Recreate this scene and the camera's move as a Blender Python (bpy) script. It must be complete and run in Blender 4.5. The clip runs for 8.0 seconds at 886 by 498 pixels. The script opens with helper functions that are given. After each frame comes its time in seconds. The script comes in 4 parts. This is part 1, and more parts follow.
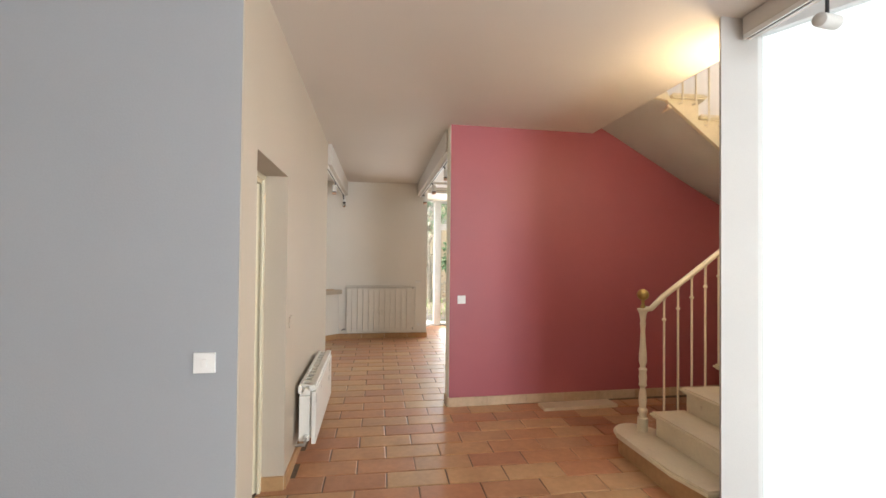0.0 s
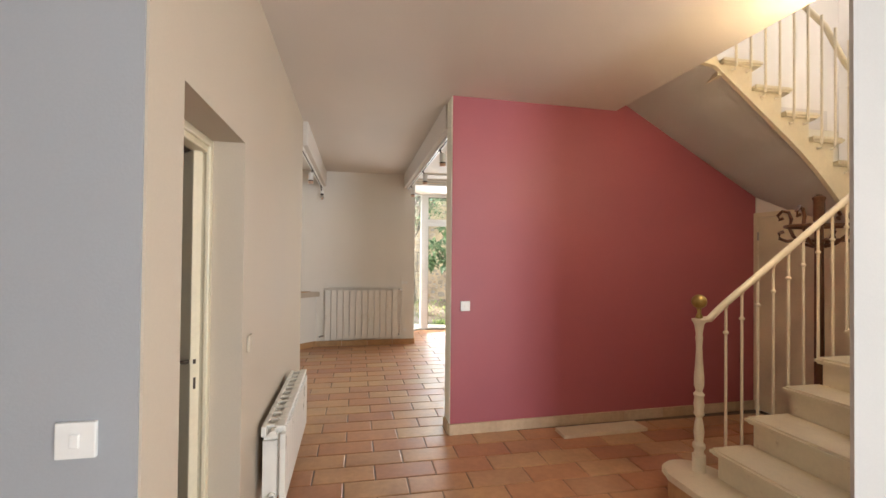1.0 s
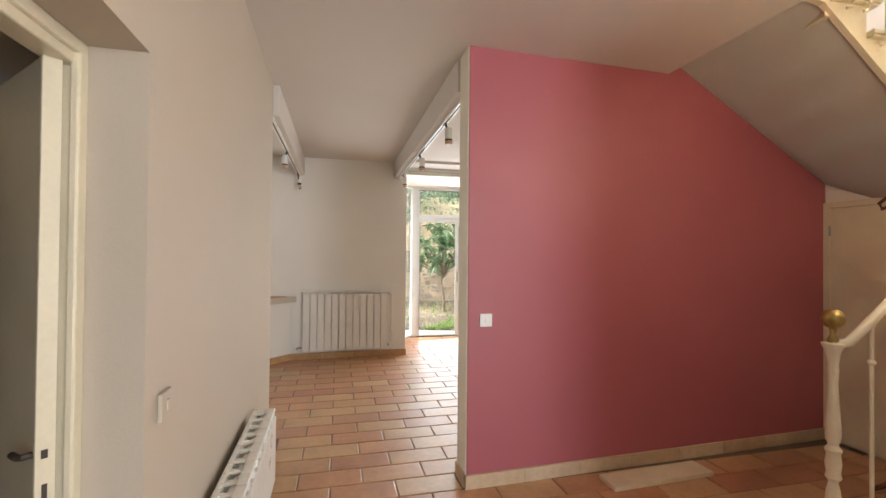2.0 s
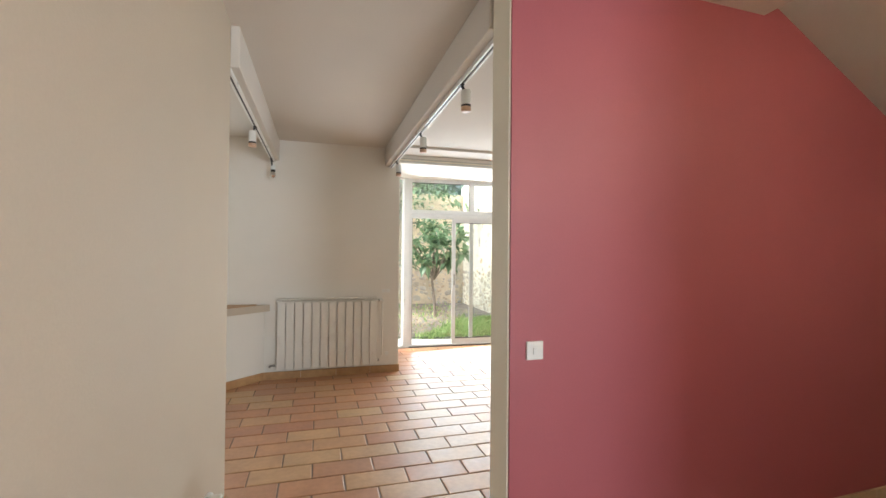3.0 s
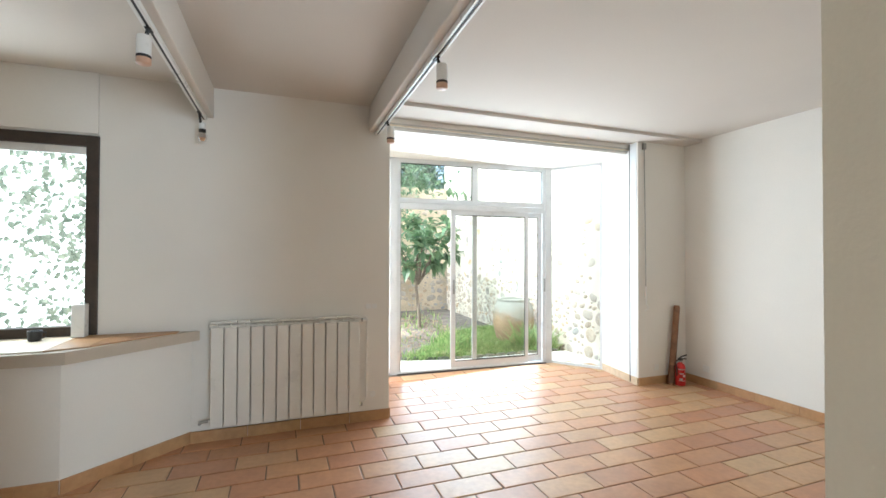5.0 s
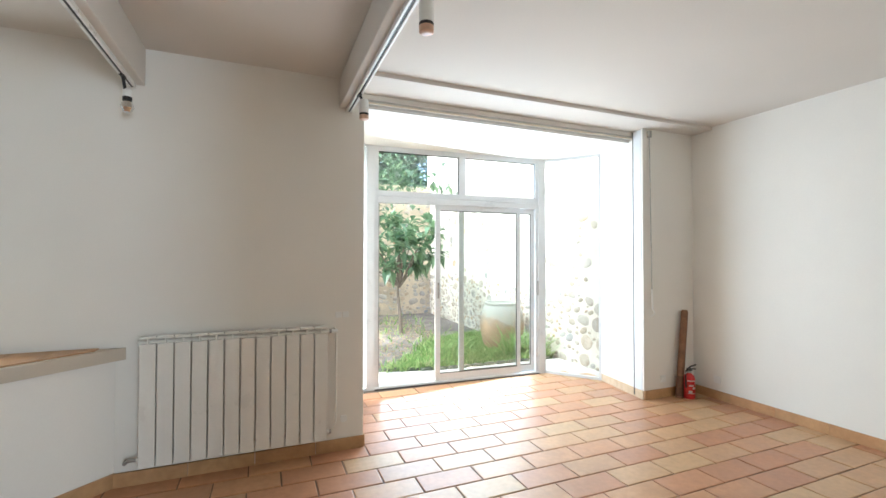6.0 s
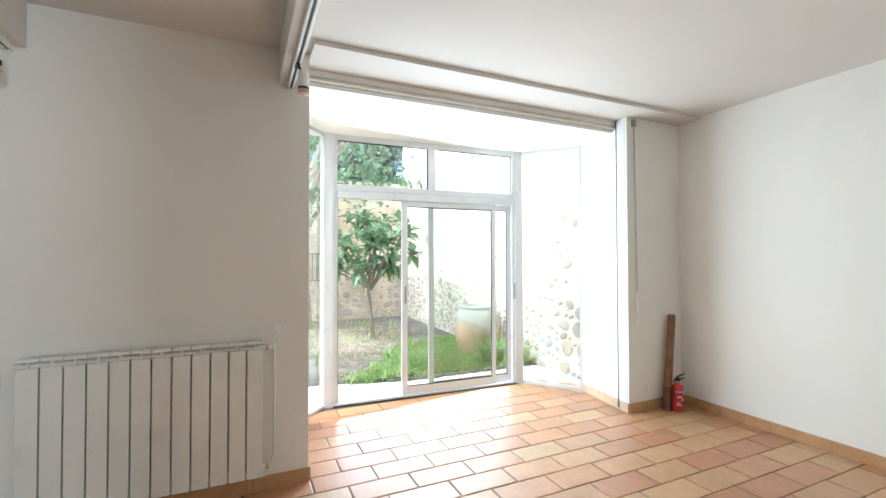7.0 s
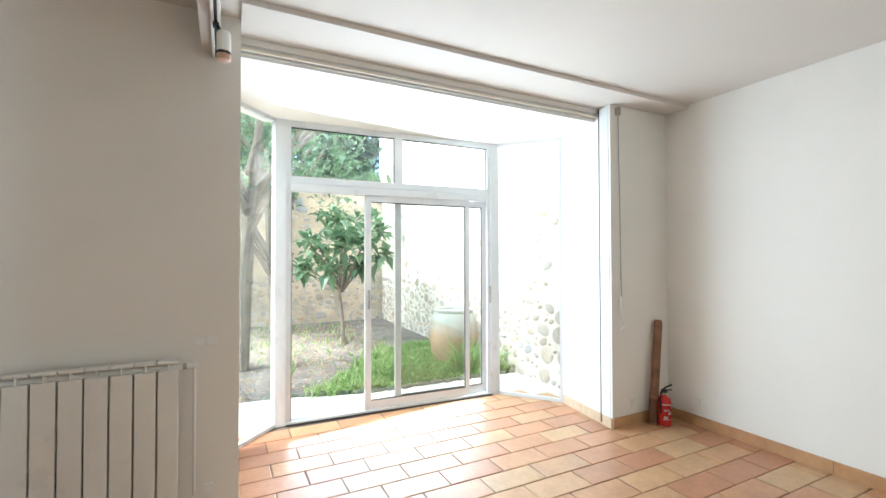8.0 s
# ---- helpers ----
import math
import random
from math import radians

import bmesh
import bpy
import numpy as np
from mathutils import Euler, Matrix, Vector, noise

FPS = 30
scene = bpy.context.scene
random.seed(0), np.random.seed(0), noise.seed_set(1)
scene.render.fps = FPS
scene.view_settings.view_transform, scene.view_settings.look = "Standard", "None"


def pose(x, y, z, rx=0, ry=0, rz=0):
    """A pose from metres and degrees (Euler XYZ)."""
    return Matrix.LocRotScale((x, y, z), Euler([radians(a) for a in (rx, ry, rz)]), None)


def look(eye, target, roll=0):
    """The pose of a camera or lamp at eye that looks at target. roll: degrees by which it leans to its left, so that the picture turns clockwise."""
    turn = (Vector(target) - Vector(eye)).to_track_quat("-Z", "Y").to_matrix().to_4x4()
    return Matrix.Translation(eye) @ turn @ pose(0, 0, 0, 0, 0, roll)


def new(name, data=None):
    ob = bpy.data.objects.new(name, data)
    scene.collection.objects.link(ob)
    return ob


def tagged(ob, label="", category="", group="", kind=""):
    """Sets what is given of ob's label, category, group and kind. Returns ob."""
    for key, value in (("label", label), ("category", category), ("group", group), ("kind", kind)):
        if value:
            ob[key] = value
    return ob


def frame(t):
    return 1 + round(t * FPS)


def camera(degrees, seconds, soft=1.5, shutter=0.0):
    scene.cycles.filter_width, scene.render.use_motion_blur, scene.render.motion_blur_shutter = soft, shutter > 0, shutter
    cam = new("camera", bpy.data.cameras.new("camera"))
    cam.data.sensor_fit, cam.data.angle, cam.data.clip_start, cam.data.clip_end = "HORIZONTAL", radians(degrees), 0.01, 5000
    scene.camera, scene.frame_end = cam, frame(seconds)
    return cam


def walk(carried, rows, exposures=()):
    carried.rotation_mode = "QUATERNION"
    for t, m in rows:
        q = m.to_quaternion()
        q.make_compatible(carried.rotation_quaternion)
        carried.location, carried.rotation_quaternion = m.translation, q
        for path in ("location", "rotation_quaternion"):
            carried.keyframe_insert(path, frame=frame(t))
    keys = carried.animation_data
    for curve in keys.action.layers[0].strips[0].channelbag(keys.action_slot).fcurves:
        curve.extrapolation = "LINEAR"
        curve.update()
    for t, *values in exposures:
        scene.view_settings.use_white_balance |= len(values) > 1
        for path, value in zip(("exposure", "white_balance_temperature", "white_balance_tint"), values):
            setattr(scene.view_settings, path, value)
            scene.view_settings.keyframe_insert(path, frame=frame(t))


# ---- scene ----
cam = camera(91.1, 8.0)
METRES, EYE, TILT, LEAN, TURN = 5.618, 1.5, 0.0, 0.0, -8.3
ROWS = [
    (0.0, 0.0, 0.0, 0.0, -0.01, 0.9, -0.55),
    (0.5, -0.0078, 0.0621, -0.0017, -1.1, 0.8, -0.47),
    (1.0, -0.0319, 0.1314, -0.0017, -2.84, 0.75, -0.57),
    (1.5, -0.0464, 0.2012, -0.0018, -4.0, 0.7, -0.5),
    (2.0, -0.0613, 0.2861, -0.0028, -5.3, 0.67, -0.51),
    (3.5, -0.0959, 0.5178, -0.0013, -8.67, 0.67, -0.44),
    (4.0, -0.1057, 0.5945, -0.0021, -9.68, 0.73, -0.31),
    (5.5, -0.1031, 0.7733, -0.0042, -12.75, 0.87, -0.14),
    (6.0, -0.0911, 0.8214, -0.0072, -13.96, 1.03, -0.08),
    (6.5, -0.0758, 0.8581, -0.0052, -15.16, 0.99, 0.02),
    (7.0, -0.0453, 0.894, -0.0056, -16.36, 1.03, 0.15),
    (7.5, -0.0181, 0.9232, -0.0058, -17.48, 1.05, 0.16),
    (8.0, 0.0029, 0.9559, -0.0045, -18.39, 1.01, 0.14),
]
EXPOSURES = [(0.0, 2.68, 6400, 10), (1.0, 2.6, 6550, 12), (2.2, 2.6, 6350, 12), (3.5, 2.64, 5950, 4), (4.2, 2.66, 5750, 3), (5.3, 2.67, 5600, 4), (8.0, 2.76, 5450, 3)]
walk(cam, [(t, pose(0, 0, EYE, TILT, LEAN, TURN) @ pose(METRES * x, METRES * y, METRES * z, 90 + pitch, roll, yaw)) for t, x, y, z, yaw, pitch, roll in ROWS],
     EXPOSURES)

# ---- light ----
world = bpy.data.worlds.new("sky")
scene.world = world
world.use_nodes = True
wn = world.node_tree
sky = wn.nodes.new("ShaderNodeTexSky")
sky.sky_type, sky.sun_disc = "NISHITA", False
sky.sun_elevation, sky.sun_rotation = radians(50), radians(-87)
sky.dust_density, sky.air_density = 6.0, 1.0
wn.links.new(sky.outputs[0], wn.nodes["Background"].inputs[0])
wn.nodes["Background"].inputs[1].default_value = 0.15

sun = new("sun", bpy.data.lights.new("sun", "SUN"))
sun.data.energy, sun.data.angle, sun.data.color = 1.5, radians(14), (1.0, 0.95, 0.88)
sun.matrix_world = look((-6.0, 12.3, 7.2), (0.0, 12.0, 0.0))


def window_light(name, eye, target, w, h, power, color):
    ob = new(name, bpy.data.lights.new(name, "AREA"))
    ob.data.shape, ob.data.size, ob.data.size_y = "RECTANGLE", w, h
    ob.data.energy, ob.data.color = power, color
    ob.matrix_world = look(eye, target)
    return ob


window_light("bay_daylight", (2.32, 9.17, 1.32), (2.85, 5.5, 1.35), 2.15, 2.6, 15, (0.90, 0.96, 1.0))
window_light("south_daylight", (2.95, -4.15, 1.5), (2.0, 4.0, 1.3), 1.6, 2.3, 39, (0.86, 0.95, 1.0))
window_light("kitchen_daylight", (-2.2, 7.93, 1.62), (-2.2, 4.0, 1.3), 1.5, 1.3, 3.0, (0.95, 0.98, 1.0))

# added lamp in an unseen roof opening, stands in for daylight upstairs
window_light("added_roof_daylight", (3.25, 3.3, 5.66), (3.25, 3.301, 0.0), 1.25, 1.15, 0.6, (0.88, 0.95, 1.0))

# ---- materials ----
def nodes_of(name):
    m = bpy.data.materials.new(name)
    m.use_nodes = True
    return m, m.node_tree, m.node_tree.nodes["Principled BSDF"]


def link(nt, a, b):
    nt.links.new(a, b)


def noise_tex(nt, scale, detail=4.0, rough=0.55):
    tc = nt.nodes.new("ShaderNodeTexCoord")
    n = nt.nodes.new("ShaderNodeTexNoise")
    n.inputs["Scale"].default_value = scale
    n.inputs["Detail"].default_value = detail
    n.inputs["Roughness"].default_value = rough
    link(nt, tc.outputs["Object"], n.inputs["Vector"])
    return n


def ramp(nt, src, stops):
    r = nt.nodes.new("ShaderNodeValToRGB")
    el = r.color_ramp.elements
    while len(el) < len(stops):
        el.new(0.5)
    for e, (p, c) in zip(el, stops):
        e.position, e.color = p, (*c, 1)
    link(nt, src, r.inputs[0])
    return r


def mix_col(nt, a, b, fac, blend="MULTIPLY"):
    m = nt.nodes.new("ShaderNodeMix")
    m.data_type, m.blend_type = "RGBA", blend
    m.inputs[0].default_value = fac
    link(nt, a, m.inputs[6])
    link(nt, b, m.inputs[7])
    return m.outputs[2]


def surface(name, col, rough=0.6, vary=0.06, scale=2.0, fine=60.0, bump=0.15, metal=0.0, dirt=None):
    """A surface with soft patches, fine grain and a light relief."""
    m, nt, bs = nodes_of(name)
    lo = tuple(c * (1 - vary) for c in col)
    hi = tuple(min(1, c * (1 + vary)) for c in col)
    big = noise_tex(nt, scale, 5.0)
    base = ramp(nt, big.outputs[0], [(0.3, lo), (0.7, hi)])
    small = noise_tex(nt, fine, 3.0)
    grain = ramp(nt, small.outputs[0], [(0.3, (1 - vary * 0.8,) * 3), (0.7, (1.0, 1.0, 1.0))])
    out = mix_col(nt, base.outputs[0], grain.outputs[0], 1.0)
    if dirt:
        spots = noise_tex(nt, 9.0, 8.0, 0.7)
        mask = ramp(nt, spots.outputs[0], [(0.62, (1, 1, 1)), (0.72, dirt)])
        out = mix_col(nt, out, mask.outputs[0], 0.6)
    link(nt, out, bs.inputs["Base Color"])
    rr = ramp(nt, big.outputs[0], [(0.3, (rough * 0.88,) * 3), (0.7, (min(1, rough * 1.1),) * 3)])
    link(nt, rr.outputs[0], bs.inputs["Roughness"])
    bs.inputs["Metallic"].default_value = metal
    if bump:
        b = nt.nodes.new("ShaderNodeBump")
        b.inputs["Strength"].default_value = bump
        b.inputs["Distance"].default_value = 0.004
        link(nt, small.outputs[0], b.inputs["Height"])
        link(nt, b.outputs[0], bs.inputs["Normal"])
    return m


def pieces(name, stops, rough, per_island=False, bump=0.3, fine=25.0, mottle=0.25):
    """A material whose colour differs from piece to piece."""
    m, nt, bs = nodes_of(name)
    if per_island:
        src = nt.nodes.new("ShaderNodeNewGeometry").outputs["Random Per Island"]
    else:
        src = nt.nodes.new("ShaderNodeObjectInfo").outputs["Random"]
    base = ramp(nt, src, stops)
    tc = nt.nodes.new("ShaderNodeTexCoord")
    geo = nt.nodes.new("ShaderNodeNewGeometry")
    patch = nt.nodes.new("ShaderNodeTexNoise")
    patch.inputs["Scale"].default_value, patch.inputs["Detail"].default_value = 5.0, 6.0
    link(nt, geo.outputs["Position"], patch.inputs["Vector"])
    mott = ramp(nt, patch.outputs[0], [(0.25, (1 - mottle, 1 - mottle * 1.15, 1 - mottle * 1.3)), (0.7, (1.0, 1.0, 1.0))])
    out = mix_col(nt, base.outputs[0], mott.outputs[0], 1.0)
    small = nt.nodes.new("ShaderNodeTexNoise")
    small.inputs["Scale"].default_value, small.inputs["Detail"].default_value = fine, 5.0
    link(nt, geo.outputs["Position"], small.inputs["Vector"])
    gr = ramp(nt, small.outputs[0], [(0.3, (0.85, 0.83, 0.8)), (0.65, (1.0, 1.0, 1.0))])
    out = mix_col(nt, out, gr.outputs[0], 0.8)
    link(nt, out, bs.inputs["Base Color"])
    rr = ramp(nt, patch.outputs[0], [(0.3, (rough * 0.8,) * 3), (0.7, (min(1, rough * 1.2),) * 3)])
    link(nt, rr.outputs[0], bs.inputs["Roughness"])
    b = nt.nodes.new("ShaderNodeBump")
    b.inputs["Strength"].default_value, b.inputs["Distance"].default_value = bump, 0.004
    link(nt, small.outputs[0], b.inputs["Height"])
    link(nt, b.outputs[0], bs.inputs["Normal"])
    return m


TERRA = [(0.0, (0.53, 0.25, 0.135)), (0.3, (0.59, 0.30, 0.155)), (0.55, (0.61, 0.345, 0.175)), (0.8, (0.63, 0.41, 0.22)), (1.0, (0.48, 0.215, 0.12))]
M_TILE = pieces("terracotta tile", TERRA, 0.41, bump=0.2)
M_TILE_REST = pieces("terracotta tile field", TERRA, 0.41, per_island=True, bump=0.2)
for mt in (M_TILE, M_TILE_REST):
    mt.node_tree.nodes["Principled BSDF"].inputs["Specular IOR Level"].default_value = 0.5
    mt.node_tree.nodes["Principled BSDF"].inputs["Coat Weight"].default_value = 0.5
    mt.node_tree.nodes["Principled BSDF"].inputs["Coat Roughness"].default_value = 0.5
M_GROUT = surface("grey grout", (0.20, 0.155, 0.12), 0.9, 0.2, 8.0)
M_SKIRT = pieces("terracotta skirting", [(0.0, (0.50, 0.28, 0.13)), (0.5, (0.60, 0.38, 0.19)), (1.0, (0.58, 0.32, 0.15))], 0.5)
M_SKIRT_PALE = pieces("pale stone skirting", [(0.0, (0.66, 0.50, 0.33)), (0.5, (0.72, 0.58, 0.42)), (1.0, (0.62, 0.44, 0.27))], 0.55)
M_WHITE = surface("white wall paint", (0.85, 0.82, 0.765), 0.75, 0.03, 0.9, 120.0, 0.12)
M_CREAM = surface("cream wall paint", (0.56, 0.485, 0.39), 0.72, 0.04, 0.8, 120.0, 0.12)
M_CEIL = surface("ceiling paint", (0.71, 0.67, 0.62), 0.85, 0.03, 0.7, 90.0, 0.1)
M_PILLAR = surface("off-white pillar paint", (0.56, 0.55, 0.53), 0.75, 0.04, 0.9, 120.0, 0.12)
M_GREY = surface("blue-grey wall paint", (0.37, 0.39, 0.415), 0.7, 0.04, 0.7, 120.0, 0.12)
M_PINK = surface("dusty red wall paint", (0.415, 0.112, 0.135), 0.5, 0.05, 0.9, 140.0, 0.12)
M_TRIM = surface("cream gloss paint", (0.78, 0.70, 0.52), 0.35, 0.06, 4.0, 60.0, 0.1)
M_STAIR = surface("cream painted stair wood", (0.80, 0.72, 0.54), 0.38, 0.07, 3.0, 40.0, 0.15, dirt=(0.55, 0.45, 0.35))
M_IRON = surface("cream painted iron", (0.80, 0.73, 0.58), 0.35, 0.05, 10.0, 80.0, 0.1)
M_RAD = surface("white radiator enamel", (0.82, 0.80, 0.75), 0.3, 0.03, 4.0, 90.0, 0.05)
M_PLASTIC = surface("white plastic", (0.85, 0.85, 0.83), 0.3, 0.02, 8.0, 90.0, 0.03)
M_ALU = surface("white aluminium", (0.70, 0.71, 0.72), 0.3, 0.03, 6.0, 90.0, 0.04)
M_BLACK = surface("black plastic", (0.02, 0.02, 0.022), 0.45, 0.2, 20.0, 90.0, 0.05)
M_DKLINE = surface("dark rubber seal", (0.06, 0.055, 0.05), 0.7, 0.2, 20.0)
M_BRASS = surface("aged brass", (0.42, 0.31, 0.11), 0.35, 0.25, 14.0, 60.0, 0.2, metal=0.9)
M_RAIL = surface("worn grey painted steel", (0.60, 0.58, 0.54), 0.5, 0.12, 7.0, 60.0, 0.1)
M_STEEL = surface("dull steel", (0.45, 0.44, 0.42), 0.4, 0.15, 12.0, 60.0, 0.1, metal=0.9)
M_BENT = surface("brown bentwood", (0.13, 0.055, 0.025), 0.35, 0.3, 12.0, 70.0, 0.15)
M_STICK = surface("worn brown wood", (0.25, 0.12, 0.06), 0.6, 0.25, 14.0, 60.0, 0.3)
M_RED = surface("red enamel", (0.55, 0.02, 0.02), 0.3, 0.1, 8.0)
M_BROWNFR = surface("dark brown window wood", (0.055, 0.038, 0.026), 0.5, 0.25, 9.0, 60.0, 0.2)
M_DOORGREY = surface("shaded grey-green door paint", (0.66, 0.59, 0.44), 0.5, 0.06, 3.0)
M_GLAZE = pieces("brown glazed wall tile", [(0.0, (0.30, 0.13, 0.05)), (0.5, (0.40, 0.20, 0.07)), (1.0, (0.25, 0.10, 0.04))], 0.2)
M_COPPER = surface("pinkish metal ring", (0.65, 0.42, 0.30), 0.4, 0.1, 9.0)
M_BULB = surface("silvered bulb glass", (0.8, 0.8, 0.8), 0.12, 0.02, 9.0, metal=1.0, bump=0)
M_SLAB = surface("pale marble slab", (0.72, 0.62, 0.46), 0.45, 0.08, 6.0, 60.0, 0.1)
M_PAVE = surface("pale paving stone", (0.76, 0.74, 0.70), 0.8, 0.12, 3.0, 40.0, 0.3)
M_EARTH = surface("dry earth and leaf litter", (0.23, 0.21, 0.19), 0.95, 0.4, 3.5, 30.0, 0.6)
M_MORTAR = surface("lime mortar", (0.80, 0.76, 0.68), 0.95, 0.15, 2.0, 30.0, 0.6)
STONES = [(0.0, (0.54, 0.50, 0.43)), (0.3, (0.66, 0.61, 0.53)), (0.55, (0.56, 0.56, 0.55)), (0.7, (0.70, 0.65, 0.57)), (0.85, (0.67, 0.53, 0.37)), (1.0, (0.46, 0.50, 0.55))]
M_OCHRE = surface("ochre lime mortar", (0.68, 0.58, 0.43), 0.95, 0.25, 1.6, 25.0, 0.7)
M_STONE = pieces("rubble stone", STONES, 0.9, bump=0.8, mottle=0.35)
M_STONE_REST = pieces("rubble stone field", STONES, 0.9, per_island=True, bump=0.8, mottle=0.35)
LEAF = [(0.0, (0.12, 0.22, 0.12)), (0.5, (0.20, 0.33, 0.18)), (1.0, (0.33, 0.46, 0.28))]


def leafy(name, stops, rough, through_part):
    """A leaf that lets some of the light through."""
    m = pieces(name, stops, rough, per_island=True, bump=0.1, mottle=0.2)
    nt = m.node_tree
    bs, out = nt.nodes["Principled BSDF"], nt.nodes["Material Output"]
    tl = nt.nodes.new("ShaderNodeBsdfTranslucent")
    link(nt, bs.inputs["Base Color"].links[0].from_socket, tl.inputs[0])
    mx = nt.nodes.new("ShaderNodeMixShader")
    mx.inputs[0].default_value = through_part
    link(nt, bs.outputs[0], mx.inputs[1])
    link(nt, tl.outputs[0], mx.inputs[2])
    link(nt, mx.outputs[0], out.inputs[0])
    return m


M_LEAF = leafy("leaf", LEAF, 0.4, 0.35)
M_GRASS = leafy("grass", [(0.0, (0.20, 0.36, 0.11)), (0.4, (0.36, 0.56, 0.20)), (0.8, (0.50, 0.66, 0.28)), (1.0, (0.60, 0.62, 0.36))], 0.6, 0.4)
M_BARK = surface("grey bark", (0.24, 0.20, 0.16), 0.9, 0.3, 8.0, 40.0, 0.7)


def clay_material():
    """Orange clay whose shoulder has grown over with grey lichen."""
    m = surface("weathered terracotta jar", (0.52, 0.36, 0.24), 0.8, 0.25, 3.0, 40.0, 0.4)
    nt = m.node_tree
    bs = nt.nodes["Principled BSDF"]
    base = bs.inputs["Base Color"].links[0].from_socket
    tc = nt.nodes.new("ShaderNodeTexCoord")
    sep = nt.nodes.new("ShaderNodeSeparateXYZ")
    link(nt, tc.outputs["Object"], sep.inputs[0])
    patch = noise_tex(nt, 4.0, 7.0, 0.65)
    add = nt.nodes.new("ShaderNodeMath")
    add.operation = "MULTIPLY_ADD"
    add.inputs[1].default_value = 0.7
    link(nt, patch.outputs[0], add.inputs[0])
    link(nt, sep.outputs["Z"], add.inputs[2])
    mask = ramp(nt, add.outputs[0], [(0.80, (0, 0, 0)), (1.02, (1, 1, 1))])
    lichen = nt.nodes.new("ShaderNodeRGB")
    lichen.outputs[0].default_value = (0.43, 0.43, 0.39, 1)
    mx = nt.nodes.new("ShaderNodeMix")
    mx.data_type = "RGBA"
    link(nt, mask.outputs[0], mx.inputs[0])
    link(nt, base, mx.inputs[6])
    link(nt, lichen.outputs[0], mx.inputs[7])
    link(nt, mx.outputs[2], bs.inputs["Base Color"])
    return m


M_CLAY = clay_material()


def glass_material():
    m, nt, bs = nodes_of("window glass")
    out = nt.nodes["Material Output"]
    tr = nt.nodes.new("ShaderNodeBsdfTransparent")
    tr.inputs[0].default_value = (0.95, 0.97, 0.96, 1)
    gl = nt.nodes.new("ShaderNodeBsdfGlossy")
    gl.inputs["Roughness"].default_value = 0.02
    lw = nt.nodes.new("ShaderNodeLayerWeight")
    lw.inputs[0].default_value = 0.25
    sc = nt.nodes.new("ShaderNodeMath")
    sc.operation = "MULTIPLY_ADD"
    sc.inputs[1].default_value, sc.inputs[2].default_value = 0.30, 0.03
    link(nt, lw.outputs["Facing"], sc.inputs[0])
    mx = nt.nodes.new("ShaderNodeMixShader")
    link(nt, sc.outputs[0], mx.inputs[0])
    link(nt, tr.outputs[0], mx.inputs[1])
    link(nt, gl.outputs[0], mx.inputs[2])
    link(nt, mx.outputs[0], out.inputs[0])
    return m


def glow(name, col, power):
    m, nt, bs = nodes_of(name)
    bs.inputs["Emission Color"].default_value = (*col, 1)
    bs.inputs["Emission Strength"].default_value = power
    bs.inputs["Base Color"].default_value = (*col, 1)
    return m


M_GLASS = glass_material()
M_WHITEGLOW = glow("white glow sheet", (0.95, 0.98, 1.0), 0.13)
M_LAMPGLOW = glow("lit lamp glass", (1.0, 0.72, 0.36), 7.0)

# ---- shape helpers ----
def box(bm, lo, hi, bevel=0.0):
    r = bmesh.ops.create_cube(bm, size=1)
    c = [(a + b) / 2 for a, b in zip(lo, hi)]
    s = [abs(b - a) for a, b in zip(lo, hi)]
    for v in r["verts"]:
        v.co = Vector([v.co[i] * s[i] + c[i] for i in range(3)])
    if bevel:
        es = list({e for v in r["verts"] for e in v.link_edges})
        bmesh.ops.bevel(bm, geom=es, offset=bevel, segments=2, affect="EDGES", profile=0.5)
    return bm


def prism(bm, poly, z0, z1):
    n = len(poly)
    a = sum(poly[i][0] * poly[(i + 1) % n][1] - poly[(i + 1) % n][0] * poly[i][1] for i in range(n))
    if a < 0:
        poly = poly[::-1]
    lo = [bm.verts.new((x, y, z0)) for x, y in poly]
    hi = [bm.verts.new((x, y, z1)) for x, y in poly]
    bm.faces.new(lo[::-1])
    bm.faces.new(hi)
    for i in range(n):
        j = (i + 1) % n
        bm.faces.new((lo[i], lo[j], hi[j], hi[i]))
    return bm


def rod(bm, a, b, r0, r1=None, seg=10):
    a, b = Vector(a), Vector(b)
    d = b - a
    r1 = r0 if r1 is None else r1
    m = Matrix.Translation((a + b) / 2) @ d.to_track_quat("Z", "Y").to_matrix().to_4x4()
    bmesh.ops.create_cone(bm, cap_ends=True, segments=seg, radius1=r0, radius2=r1, depth=d.length, matrix=m)
    return bm


def tube(bm, pts, r, seg=8):
    """A round bar along a smooth line of points; r may be one radius or one for each point."""
    pts = [Vector(p) for p in pts]
    rs = r if isinstance(r, (list, tuple)) else [r] * len(pts)
    rings = []
    up = Vector((0, 0, 1))
    for i, p in enumerate(pts):
        d = (pts[min(i + 1, len(pts) - 1)] - pts[max(i - 1, 0)]).normalized()
        u = d.cross(up)
        if u.length < 0.05:
            u = d.cross(Vector((1, 0, 0)))
        u.normalize()
        w = d.cross(u).normalized()
        rings.append([bm.verts.new(p + rs[i] * (math.cos(2 * math.pi * k / seg) * u + math.sin(2 * math.pi * k / seg) * w)) for k in range(seg)])
    for a, b in zip(rings, rings[1:]):
        for k in range(seg):
            bm.faces.new((a[k], a[(k + 1) % seg], b[(k + 1) % seg], b[k]))
    bm.faces.new(rings[0][::-1])
    bm.faces.new(rings[-1])
    return bm


